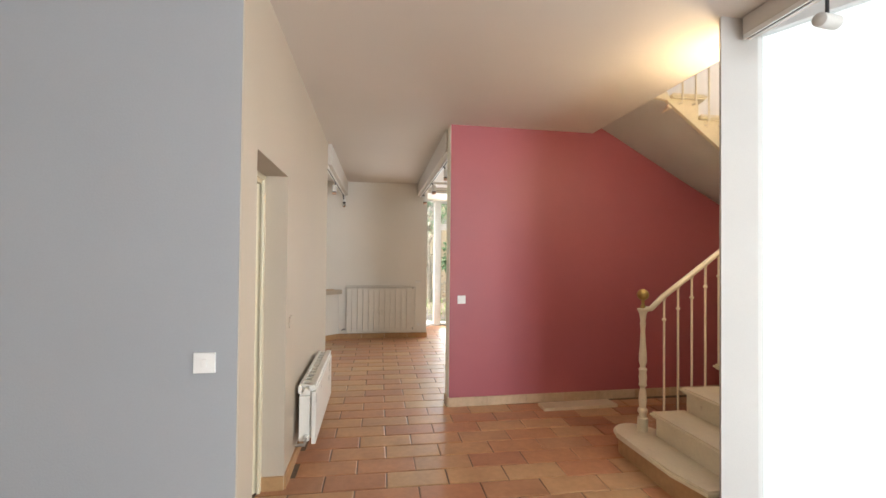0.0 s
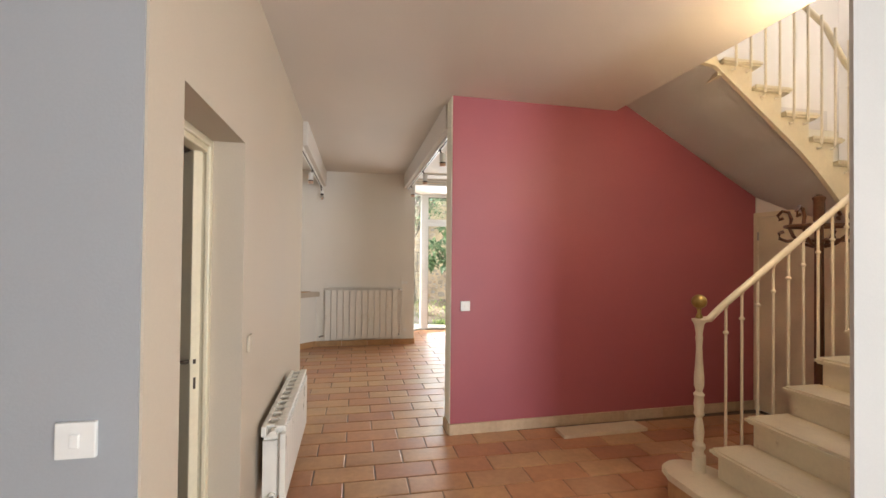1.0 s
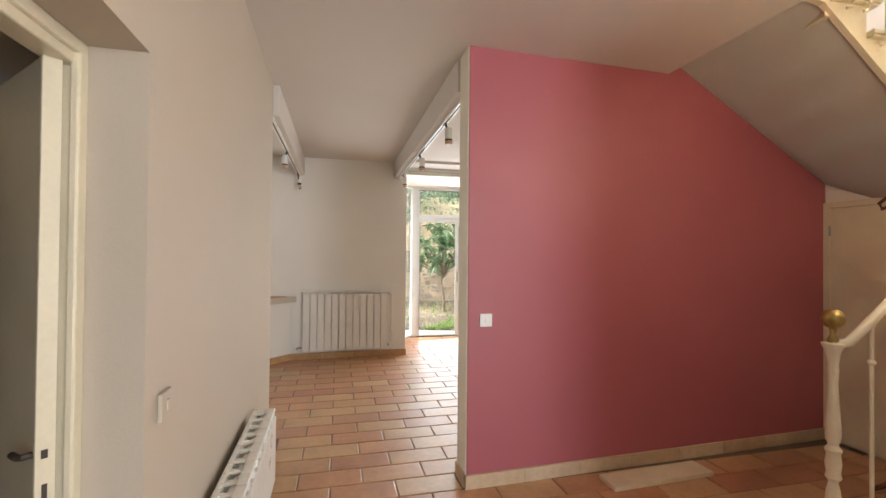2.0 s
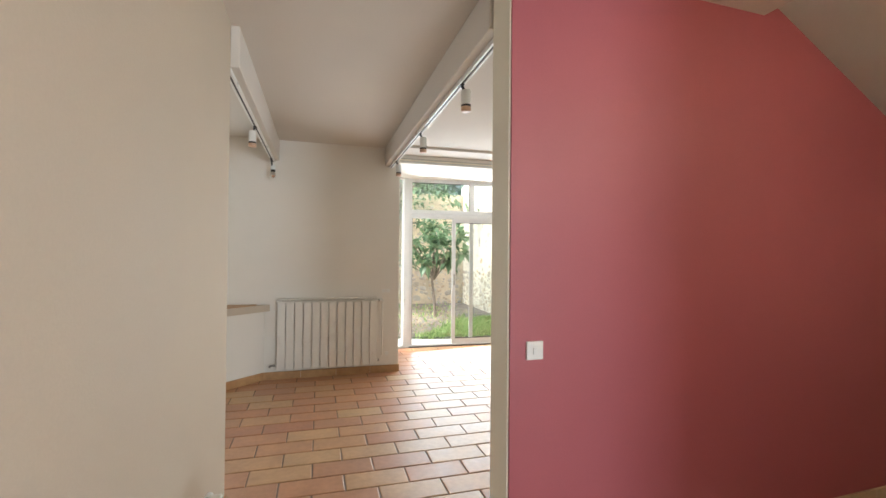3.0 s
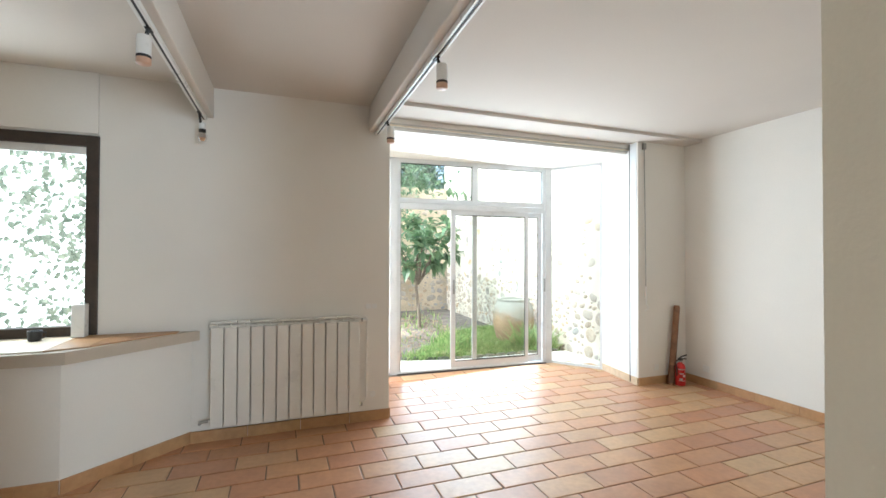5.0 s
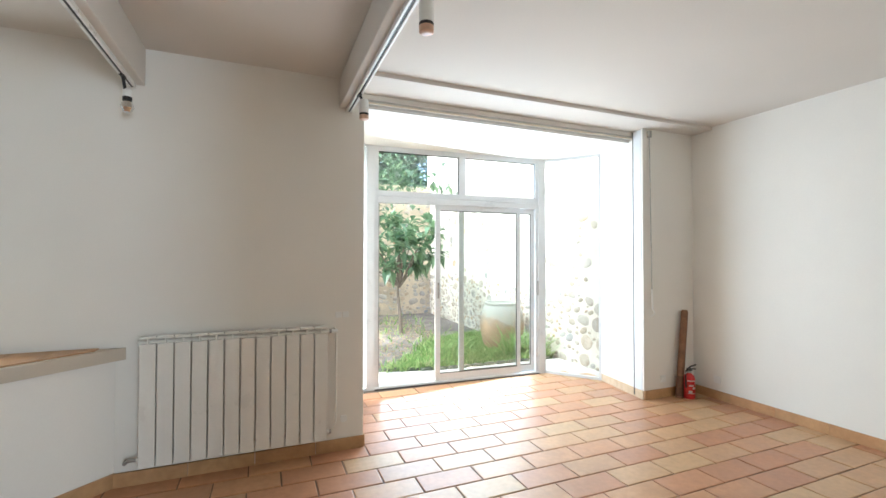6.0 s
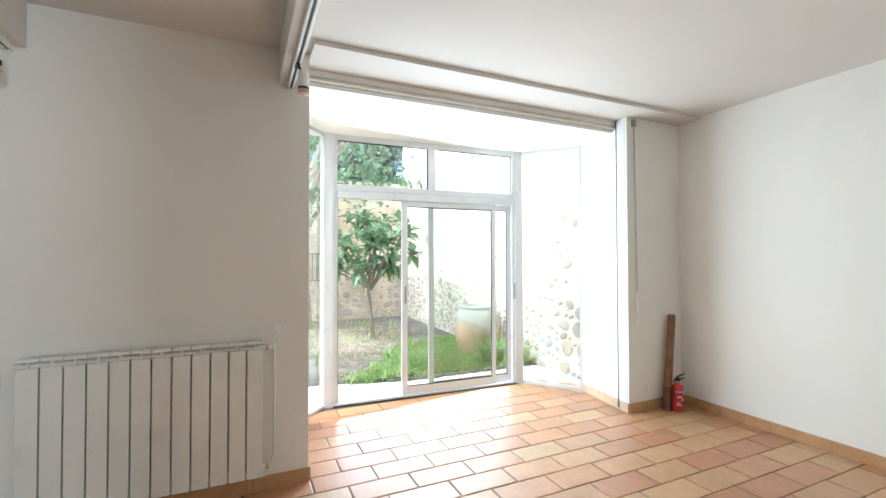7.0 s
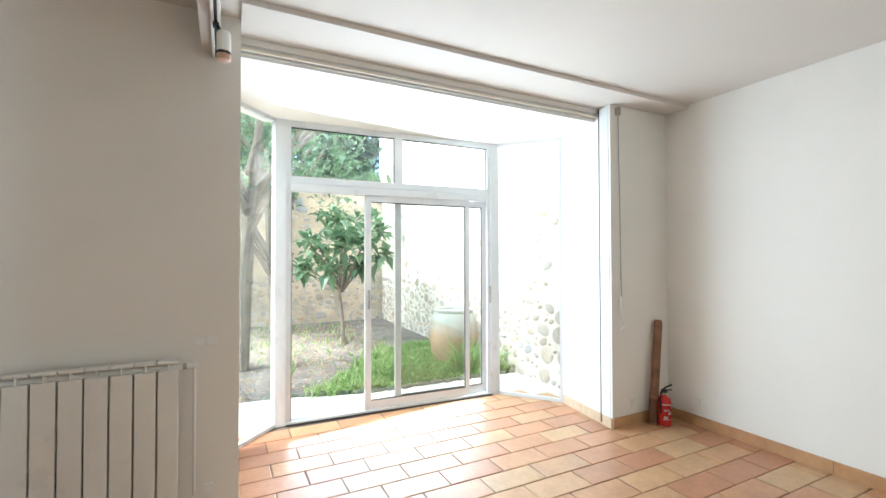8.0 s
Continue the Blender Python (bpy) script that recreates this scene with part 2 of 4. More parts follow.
def lathe(bm, profile, at=(0, 0, 0), seg=20):
    rings = []
    for r, z in profile:
        rings.append([bm.verts.new((at[0] + r * math.cos(2 * math.pi * k / seg), at[1] + r * math.sin(2 * math.pi * k / seg), at[2] + z)) for k in range(seg)])
    for a, b in zip(rings, rings[1:]):
        for k in range(seg):
            bm.faces.new((a[k], a[(k + 1) % seg], b[(k + 1) % seg], b[k]))
    bm.faces.new(rings[0][::-1])
    bm.faces.new(rings[-1])
    return bm


def mesh_of(name, bm, material, smooth=False):
    bmesh.ops.recalc_face_normals(bm, faces=bm.faces)
    me = bpy.data.meshes.new(name)
    bm.to_mesh(me)
    bm.free()
    me.materials.append(material)
    if smooth:
        me.polygons.foreach_set("use_smooth", [True] * len(me.polygons))
        me.set_sharp_from_angle(angle=radians(38))
    return me


def part(name, bm, material, parent=None, label="", smooth=False):
    ob = new(name, mesh_of(name, bm, material, smooth))
    if parent:
        ob.parent = parent
    if label:
        tagged(ob, label)
    return ob


def empty(name, at=(0, 0, 0), rz=0):
    ob = new(name)
    ob.matrix_world = pose(*at, 0, 0, rz)
    return ob


def B():
    return bmesh.new()


def structure(name, bm, material, label="", category=""):
    return tagged(part(name, bm, material), label, category, "", "structure")


CEIL = 2.822
# ---- the large structure ----
bm = box(B(), (-4.2, -4.4, -0.15), (4.9, 8.2, -0.007))
prism(bm, [(0.7, 8.2), (4.0, 8.2), (3.88, 8.73), (3.44, 9.32), (1.18, 9.42), (0.74, 8.95)], -0.15, -0.007)
structure("floor", bm, M_GROUT, "terracotta tiled floor with grey joints", "floor")
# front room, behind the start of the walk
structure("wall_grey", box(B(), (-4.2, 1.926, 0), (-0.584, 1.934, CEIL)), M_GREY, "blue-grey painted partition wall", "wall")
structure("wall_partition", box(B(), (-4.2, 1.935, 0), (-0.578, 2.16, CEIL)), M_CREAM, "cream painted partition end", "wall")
structure("wall_front_west", box(B(), (-4.4, -4.2, 0), (-4.2, 8.2, CEIL)), M_WHITE, "white painted wall", "wall")
bm = box(B(), (-4.4, -4.4, 0), (2.1, -4.2, CEIL))
box(bm, (3.8, -4.4, 0), (4.2, -4.2, CEIL))
box(bm, (2.1, -4.4, 0), (3.8, -4.2, 0.1))
box(bm, (2.1, -4.4, 2.6), (3.8, -4.2, CEIL))
structure("wall_front_south", bm, M_WHITE, "white painted wall", "wall")
bm = box(B(), (4.0, -4.2, 0), (4.2, -1.6, CEIL))
structure("wall_front_east", bm, M_WHITE, "white side wall of the front room", "wall")
structure("pillar", prism(B(), [(1.83, 2.11), (1.836, 2.13), (2.0, 2.24), (2.26, 2.24), (2.055, 2.11)], 0, CEIL), M_PILLAR, "white painted square pillar", "pillar")
bm = box(B(), (2.26, 2.12, 0), (5.0, 2.24, 5.6))
box(bm, (0.6, 2.12, CEIL + 0.2), (2.26, 2.24, 5.6))
structure("wall_stair_south", bm, M_WHITE, "white stair side wall", "wall")
# hall
bm = prism(B(), [(-0.578, 2.16), (-0.83, 2.16), (-0.83, 2.91), (-0.588, 2.91)], 2.0, CEIL)
prism(bm, [(-0.588, 2.91), (-0.83, 2.91), (-0.83, 5.1), (-0.619, 5.1)], 0, CEIL)
prism(bm, [(-0.619, 5.1), (-4.2, 5.1), (-4.2, 5.3), (-0.622, 5.3)], 0, CEIL)
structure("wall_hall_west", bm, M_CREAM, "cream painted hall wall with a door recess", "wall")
bm = prism(B(), [(0.70, 4.290), (3.80, 4.385), (3.80, 4.392), (0.70, 4.300)], 0, CEIL)
prism(bm, [(2.237, 4.338), (3.80, 4.385), (3.80, 4.392), (2.237, 4.345)], CEIL, 2.95)
structure("wall_pink", bm, M_PINK, "dusty red painted feature wall", "wall")
bm = prism(B(), [(0.692, 4.300), (3.80, 4.392), (3.80, 4.54), (0.692, 4.49)], 0, CEIL)
prism(bm, [(3.80, 4.392), (5.0, 4.42), (5.0, 4.54), (3.80, 4.54)], 0, CEIL)
structure("wall_pink_core", bm, surface("pale cream wall paint", (0.84, 0.80, 0.68), 0.7, 0.03, 0.9, 120.0, 0.12), "cream end of the red wall", "wall")
bm = box(B(), (0.6, 4.40, CEIL + 0.2), (5.0, 4.54, 5.6))
box(bm, (4.85, 2.24, 0), (5.0, 4.40, 5.6))
box(bm, (4.70, 4.40, CEIL), (5.0, 4.54, CEIL + 0.2))
structure("wall_stairwell", bm, M_WHITE, "white stairwell walls", "wall")
structure("wall_landing", box(B(), (0.6, 2.24, CEIL + 0.2), (0.75, 4.54, 5.6)), M_WHITE, "white landing wall", "wall")
# main room
structure("wall_north", prism(B(), [(-1.33, 8.0), (0.868, 8.0), (0.868, 9.0), (0.7, 9.0), (0.7, 8.2), (-1.33, 8.2)], 0, CEIL), M_WHITE, "white wall beside the glazed bay", "wall")
bm = box(B(), (-4.2, 8.0, 0), (-1.33, 8.2, 0.88))
box(bm, (-4.2, 8.0, 2.36), (-1.33, 8.2, CEIL))
box(bm, (-4.2, 8.0, 0.88), (-3.0, 8.2, 2.36))
structure("wall_kitchen", bm, M_WHITE, "white wall round the brown window", "wall")
structure("wall_pier", prism(B(), [(3.76, 8.0), (4.7, 8.0), (4.7, 8.75), (3.86, 8.75)], 0, CEIL), M_WHITE, "white wall pier beside the bay", "wall")
structure("wall_east", box(B(), (4.48, 4.54, 0), (4.7, 8.0, CEIL)), M_WHITE, "white painted side wall", "wall")
# ceilings
bm = prism(B(), [(-4.2, -4.2), (4.2, -4.2), (4.2, -1.6), (2.26, 2.12), (2.235, 2.24), (2.235, 4.40), (4.7, 4.40), (4.7, 7.765), (-4.2, 7.765)], CEIL, CEIL + 0.2)
structure("ceiling", bm, M_CEIL, "pale plaster ceiling", "ceiling")
bm = box(B(), (-4.2, 7.765, CEIL), (0.868, 8.2, CEIL + 0.2))
structure("ceiling_edge", bm, M_CEIL, "pale plaster ceiling", "ceiling")
structure("ceiling_band", box(B(), (0.868, 7.765, CEIL - 0.032), (4.7, 8.2, CEIL + 0.2)), M_CEIL, "slightly lower plaster band before the bay", "ceiling")
structure("ceiling_bay", prism(B(), [(0.7, 8.2), (4.0, 8.2), (4.0, 8.8), (3.45, 9.5), (1.1, 9.5), (0.7, 9.1)], 2.69, CEIL + 0.2), M_WHITE, "white bay ceiling", "ceiling")
# the opening is added out of view to light the upper stairs
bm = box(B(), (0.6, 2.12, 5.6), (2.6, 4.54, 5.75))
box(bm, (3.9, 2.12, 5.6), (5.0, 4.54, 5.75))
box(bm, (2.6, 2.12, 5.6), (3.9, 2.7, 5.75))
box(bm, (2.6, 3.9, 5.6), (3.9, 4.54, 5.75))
structure("ceiling_stairwell", bm, M_WHITE, "white stairwell ceiling round an added unseen roof opening", "ceiling")
structure("floor_landing", box(B(), (0.6, 2.24, CEIL + 0.2), (2.235, 4.40, CEIL + 0.28)), M_STAIR, "landing boards", "floor")

# ---- glazed bay ----
def bar(bm, a, b, w, d, z0, z1):
    """An upright board from a to b in plan (its inner face), d deep, or a post of width w when a equals b."""
    a, b = Vector((*a, 0)), Vector((*b, 0))
    t = (b - a).normalized()
    n = Vector((-t.y, t.x, 0))
    q = [a, b, b + n * d, a + n * d]
    return prism(bm, [(v.x, v.y) for v in q], z0, z1)


DL, DR = Vector((1.19, 9.35)), Vector((3.43, 9.25))
DT = (DR - DL).normalized()


def dp(s, off=0.0):
    """A point of the door line, s metres along it and off metres outwards."""
    n = Vector((-DT.y, DT.x))
    v = DL + DT * s + n * off
    return (v.x, v.y)


def door_bar(bm, s0, s1, z0, z1, o0=0.0, o1=0.06):
    return prism(bm, [dp(s0, o0), dp(s1, o0), dp(s1, o1), dp(s0, o1)], z0, z1)


W = (DR - DL).length
bay = tagged(empty("window_1", (*dp(W / 2), 0)), "white aluminium glazed bay with a sliding door half open", "window", "", "structure")


def bay_part(name, bm, mat, parent=None, label="", smooth=False):
    ob = part(name, bm, mat, None, label, smooth)
    ob.parent = parent or bay
    if not parent:
        ob.matrix_parent_inverse = Matrix.Translation(bay.location).inverted()
    return ob


BT = 2.69
bay_part("post", door_bar(B(), 0.0, 0.085, 0, BT, -0.01, 0.08), M_ALU)
bay_part("post", door_bar(B(), W - 0.085, W, 0, BT, -0.01, 0.08), M_ALU)
fr = B()
door_bar(fr, 0.085, 0.125, 0.03, BT)
door_bar(fr, W - 0.125, W - 0.085, 0.03, BT)
door_bar(fr, 0.125, W - 0.125, 2.635, BT)
door_bar(fr, 0.125, W - 0.125, 2.135, 2.195)
bay_part("upper_frame", fr, M_ALU)
bay_part("mullion", door_bar(B(), 1.085, 1.165, 2.195, 2.635), M_ALU)
bay_part("transom", door_bar(B(), 0.125, W - 0.125, 2.06, 2.13, -0.015, 0.075), M_ALU)
bay_part("sill", door_bar(B(), 0.085, W - 0.085, 0.0, 0.028, -0.015, 0.09), M_ALU)
bay_part("seal", door_bar(B(), 0.085, W - 0.085, 0.001, 0.012, -0.03, -0.016), M_DKLINE)
for s0, s1 in ((0.125, 1.085), (1.165, W - 0.125)):
    g = bay_part("pane", door_bar(B(), s0, s1, 2.195, 2.635, 0.028, 0.032), M_GLASS)
    g.visible_shadow = False
    gk = B()
    door_bar(gk, s0, s1, 2.625, 2.635, 0.018, 0.027)
    door_bar(gk, s1 - 0.009, s1, 2.195, 2.625, 0.018, 0.027)
    bay_part("gasket", gk, M_DKLINE)


def sliding_panel(s0, s1, o):
    bm = B()
    door_bar(bm, s0, s0 + 0.06, 0.03, 2.06, o, o + 0.03)
    door_bar(bm, s1 - 0.05, s1, 0.03, 2.06, o, o + 0.03)
    door_bar(bm, s0 + 0.06, s1 - 0.05, 0.03, 0.115, o, o + 0.03)
    door_bar(bm, s0 + 0.06, s1 - 0.05, 2.0, 2.06, o, o + 0.03)
    fr_ob = bay_part("sliding_panel", bm, M_ALU)
    g = bay_part("glass", door_bar(B(), s0 + 0.06, s1 - 0.05, 0.115, 2.0, o + 0.012, o + 0.016), M_GLASS, fr_ob)
    g.visible_shadow = False
    sl = B()
    door_bar(sl, s0 + 0.06, s1 - 0.05, 0.113, 0.121, o - 0.001, o + 0.010)
    door_bar(sl, s1 - 0.056, s1 - 0.05, 0.121, 2.0, o - 0.001, o + 0.010)
    door_bar(sl, s0 + 0.06, s1 - 0.05, 1.992, 2.0, o - 0.001, o + 0.010)
    bay_part("gasket", sl, M_DKLINE, fr_ob)
    return fr_ob


p1 = sliding_panel(0.79, 1.90, 0.0)
p2 = sliding_panel(1.10, W - 0.125, 0.036)
for s in (0.815, W - 0.108):
    bay_part("pull_handle", door_bar(B(), s, s + 0.018, 0.98, 1.16, -0.018, -0.001), M_STEEL, p1, "grey metal pull handle")
bay_part("jamb_strip", door_bar(B(), 0.125, 0.135, 0.03, 2.06, 0.0, 0.03), M_STEEL)

# slanting fixed panes on both sides
for a, b in ((dp(0.0, 0.03), (0.78, 8.93)), ((3.87, 8.72), dp(W, 0.03))):
    if a[0] > 3:
        a, b = b, a
    av, bv = Vector(a), Vector(b)
    t = (bv - av).normalized()
    n = Vector((-t.y, t.x))

    def sp(s, o):
        v = av + t * s + n * o
        return (v.x, v.y)

    L = (bv - av).length
    fr = B()
    for s0, s1, z0, z1 in ((0, L, 0, 0.03), (0, L, BT - 0.03, BT), (L - 0.03, L, 0.03, BT - 0.03), (0, 0.03, 0.03, BT - 0.03)):
        prism(fr, [sp(s0, -0.02), sp(s1, -0.02), sp(s1, 0.02), sp(s0, 0.02)], z0, z1)
    bay_part("side_frame", fr, M_ALU)
    g = bay_part("side_pane", prism(B(), [sp(0.03, -0.003), sp(L - 0.03, -0.003), sp(L - 0.03, 0.003), sp(0.03, 0.003)], 0.03, BT - 0.03), M_GLASS)
    g.visible_shadow = False

# shutter rail under the ceiling band, guide and crank
rail = tagged(empty("shutter_rail", (2.3, 8.17, 2.71)), "off-white steel shutter rail under the ceiling band", "shutter rail")


def under(name, bm, mat, parent, label="", smooth=False):
    """Link a mesh, built in world places, as a part of a thing."""
    ob = part(name, bm, mat, None, label, smooth)
    ob.parent = parent
    if parent.parent is None:
        ob.matrix_parent_inverse = parent.matrix_world.inverted()
    return ob


bpy.context.view_layer.update()
under("rail_body", box(B(), (0.87, 8.15, 2.715), (3.775, 8.195, 2.748), 0.004), M_RAIL, rail)
under("rail_cover", box(B(), (0.87, 8.146, 2.7485), (3.775, 8.195, CEIL - 0.033), 0.002), M_WHITE, rail)
under("rail_lip", box(B(), (0.87, 8.14, 2.712), (3.775, 8.1495, 2.727), 0.002), M_IRON, rail)
under("brush_strip", box(B(), (0.87, 8.170, 2.700), (3.775, 8.176, 2.7145)), M_RAIL, rail)
guide = tagged(empty("shutter_guide", (3.76, 8.06, 0)), "white shutter guide strip on the pier", "guide rail")
bpy.context.view_layer.update()
under("channel", box(B(), (3.757, 8.02, 0.09), (3.775, 8.118, 2.78), 0.002), M_ALU, guide)
under("slot", box(B(), (3.757, 8.119, 0.02), (3.777, 8.131, 2.78)), M_DKLINE, guide)
crank = tagged(empty("shutter_crank", (3.83, 7.97, 0.85)), "thin white hanging shutter crank rod", "crank")
bpy.context.view_layer.update()
under("rod", tube(B(), [(3.84, 7.985, 2.74), (3.84, 7.975, 2.0), (3.845, 7.97, 1.12)], 0.005), M_STEEL, crank)
under("grip", tube(B(), [(3.845, 7.97, 1.13), (3.85, 7.965, 0.92)], 0.009), M_PLASTIC, crank)
under("bent_end", tube(B(), [(3.85, 7.965, 0.92), (3.862, 7.955, 0.90), (3.862, 7.95, 0.88), (3.80, 7.94, 0.855)], 0.006), M_PLASTIC, crank)
under("gearbox", box(B(), (3.82, 7.97, 2.70), (3.86, 7.999, 2.77), 0.004), M_STEEL, crank)

# ---- ceiling beams with spot tracks ----
def spot_track(x0, x1, y0, y1, zb, side, label):
    th = tagged(empty("beam", ((x0 + x1) / 2, y0, zb)), label, "beam")
    bpy.context.view_layer.update()
    under("board", box(B(), (x0, y0, zb), (x1, y1, CEIL), 0.006), M_CEIL, th)
    xa, xb = (x0 - 0.004, x0 + 0.038) if side < 0 else (x1 - 0.038, x1 + 0.004)
    xm = (xa + xb) / 2
    tk = box(B(), (xa, y0 + 0.01, zb - 0.026), (xm - 0.007, y1 - 0.01, zb), 0.002)
    box(tk, (xm + 0.007, y0 + 0.01, zb - 0.026), (xb, y1 - 0.01, zb), 0.002)
    under("track", tk, M_PLASTIC, th)
    under("track_slot", box(B(), (xm - 0.007, y0 + 0.012, zb - 0.021), (xm + 0.007, y1 - 0.012, zb - 0.001)), M_BLACK, th)
    return th


def spot(at, bare=False, lean=(0, 0), drop=0.07):
    """A spotlight that hangs from its track at the point at."""
    x, y, z = at
    th = tagged(empty("spotlight", at), "silvered bare-bulb track spotlight with black clip" if bare else "white cylindrical track spotlight with copper ring and black arm", "spotlight", "spotlights on the tracks")
    bpy.context.view_layer.update()
    dx, dy = lean
    under("clip", box(B(), (x - 0.014, y - 0.03, z - 0.012), (x + 0.014, y + 0.03, z + 0.03), 0.004), M_BLACK, th)
    under("arm", tube(B(), [(x, y, z), (x + dx * 0.4, y + dy * 0.4, z - drop * 0.5), (x + dx, y + dy, z - drop - 0.02)], 0.009), M_BLACK, th)
    c = (x + dx * 1.3, y + dy * 1.3, z - drop - 0.095)
    if bare:
        under("holder", lathe(B(), [(0.02, 0.075), (0.024, 0.07), (0.024, 0.11), (0.012, 0.125)], c, 16), M_PLASTIC, th, "", True)
        under("collar", lathe(B(), [(0.025, 0.045), (0.025, 0.068)], c, 16), M_BLACK, th)
        under("bulb", lathe(B(), [(0.002, -0.03), (0.02, -0.024), (0.036, 0.0), (0.032, 0.022), (0.02, 0.044)], c, 16), M_BULB, th, "silvered reflector bulb", True)
    else:
        under("housing", lathe(B(), [(0.032, 0.005), (0.031, 0.0), (0.031, 0.085), (0.027, 0.095), (0.01, 0.098)], c, 18), M_PLASTIC, th, "", True)
        under("dark_ring", lathe(B(), [(0.0315, -0.012), (0.0315, 0.0)], c, 18), M_BLACK, th)
        under("front_ring", lathe(B(), [(0.026, -0.042), (0.0315, -0.038), (0.0315, -0.013)], c, 18), M_COPPER, th, "copper-pink front ring", True)
    return th


spot_track(0.675, 0.765, 4.5, 7.997, 2.594, 1, "off-white ceiling beam with a black-lined spot track")
spot_track(-0.66, -0.575, 5.31, 7.997, 2.575, -1, "off-white ceiling beam with a black-lined spot track")
for yy in (5.16, 6.35, 7.60):
    spot((0.75, yy, 2.575), lean=(0.025, 0.0), drop=0.035)
spot((-0.645, 6.50, 2.557), lean=(-0.015, 0), drop=0.04)
spot((-0.645, 7.78, 2.557), True, (0.015, 0.02), 0.10)
spot_track(1.95, 2.05, -2.4, 2.1, 2.72, -1, "white track box above the front window")
th = tagged(empty("spotlight", (2.04, 1.72, 2.715)), "white track spotlight turned level on a dark stem", "spotlight", "spotlights on the tracks")
part("stem", rod(B(), (0, 0, 0), (0, 0, -0.085), 0.008), M_BLACK, th)
part("housing", lathe(B(), [(0.02, -0.085), (0.03, -0.08), (0.033, 0.0), (0.033, 0.08), (0.022, 0.09)], seg=18), M_PILLAR, th, "", True).matrix_local = pose(0, 0, -0.11, 0, 80, 20)

# ---- radiators ----
def radiator(n, w, h, d, m, label, gap=0.013):
    """Aluminium column radiator: n sections along x, front to -y, its foot at the origin of m."""
    th = tagged(new("radiator"), label, "radiator")
    th.matrix_world = m
    for i in range(n):
        bm = B()
        x = i * w
        box(bm, (x + 0.004, -d, 0), (x + w - 0.004, -d + 0.03, h - 0.05), 0.003)
        box(bm, (x + 0.014, -d + 0.045, 0.02), (x + w - 0.014, -0.012, h - 0.085))
        box(bm, (x + w * 0.42, -d + 0.012, 0.03), (x + w * 0.58, -d + 0.045, h - 0.085))
        box(bm, (x + w * 0.42, -d + 0.02, h - 0.085), (x + w * 0.58, -0.012, h - 0.028))
        box(bm, (x + w * 0.45, -d + 0.003, h - 0.0505), (x + w * 0.55, -d + 0.02, h - 0.018), 0.003)
        box(bm, (x + 0.0015, -d + 0.004, h - 0.020), (x + w - 0.0015, -d + 0.05, h - 0.002), 0.006)
        box(bm, (x + 0.003, -0.03, h - 0.06), (x + w - 0.003, -0.004, h - 0.006), 0.004)
        box(bm, (x + w * 0.34, -d + 0.04, h - 0.022), (x + w * 0.66, -0.025, h - 0.008), 0.004)
        part("section", bm, M_RAD, th)
    for z in (0.045, h - 0.045):
        part("header", rod(B(), (-0.012, -d * 0.5, z), (n * w + 0.012, -d * 0.5, z), 0.02, seg=12), M_RAD, th, "", True)
        part("plug", rod(B(), (n * w + 0.012, -d * 0.5, z), (n * w + 0.03, -d * 0.5, z), 0.015, seg=8), M_STEEL, th)
    part("valve", tube(B(), [(-0.012, -d * 0.5, 0.045), (-0.06, -d * 0.5, 0.045), (-0.075, -d * 0.5, 0.03), (-0.075, 0.0, 0.03)], 0.012), M_STEEL, th, "dull steel valve")
    for q in (0.18, 0.82):
        part("bracket", box(B(), (n * w * q - 0.01, -0.03, h - 0.09), (n * w * q + 0.01, gap, h - 0.07)), M_STEEL, th)
    part("knob", rod(B(), (n * w + 0.03, -d * 0.5, h - 0.045), (n * w + 0.075, -d * 0.5, h - 0.045), 0.017, 0.014, 12), M_PLASTIC, th)
    return th


radiator(12, 0.0968, 0.827, 0.085, pose(-0.572, 7.985, 0.126), "white aluminium radiator with twelve sections under blank wall")
radiator(12, 0.0968, 0.42, 0.128, pose(-0.563, 3.20, 0.155, 0, 0, 90.75), "low white aluminium radiator on the cream hall wall", 0.025)
pipe = tagged(part("radiator_pipe", tube(B(), [(0.64, 7.94, 0.935), (0.652, 7.94, 0.92), (0.654, 7.942, 0.89), (0.655, 7.95, 0.5), (0.655, 7.955, 0.24), (0.645, 7.955, 0.205), (0.625, 7.955, 0.19)], 0.008), M_RAD), "white painted heating pipe beside the radiator", "pipe")

# ---- staircase ----
RISE = 3.10 / 18
RUN = 0.262
stair = tagged(empty("staircase", (2.0, 3.1, 0)), "cream painted winding wooden staircase with scuffed treads", "staircase")
bpy.context.view_layer.update()
Y0, YI, YO, Y1 = 2.24, 3.0, 3.45, 4.38
CX, CY, RI = 3.62, 3.225, 0.225
XL = [1.80, 2.06, 2.31, 2.59, 2.83, 3.07, 3.31, 3.55]


def tread_at(poly, z, name="tread"):
    bm = prism(B(), poly, z - 0.04, z)
    bmesh.ops.bevel(bm, geom=[e for e in bm.edges if abs(e.verts[0].co.z - e.verts[1].co.z) < 1e-5], offset=0.012, segments=2, affect="EDGES")
    return under(name, bm, M_STAIR, stair)


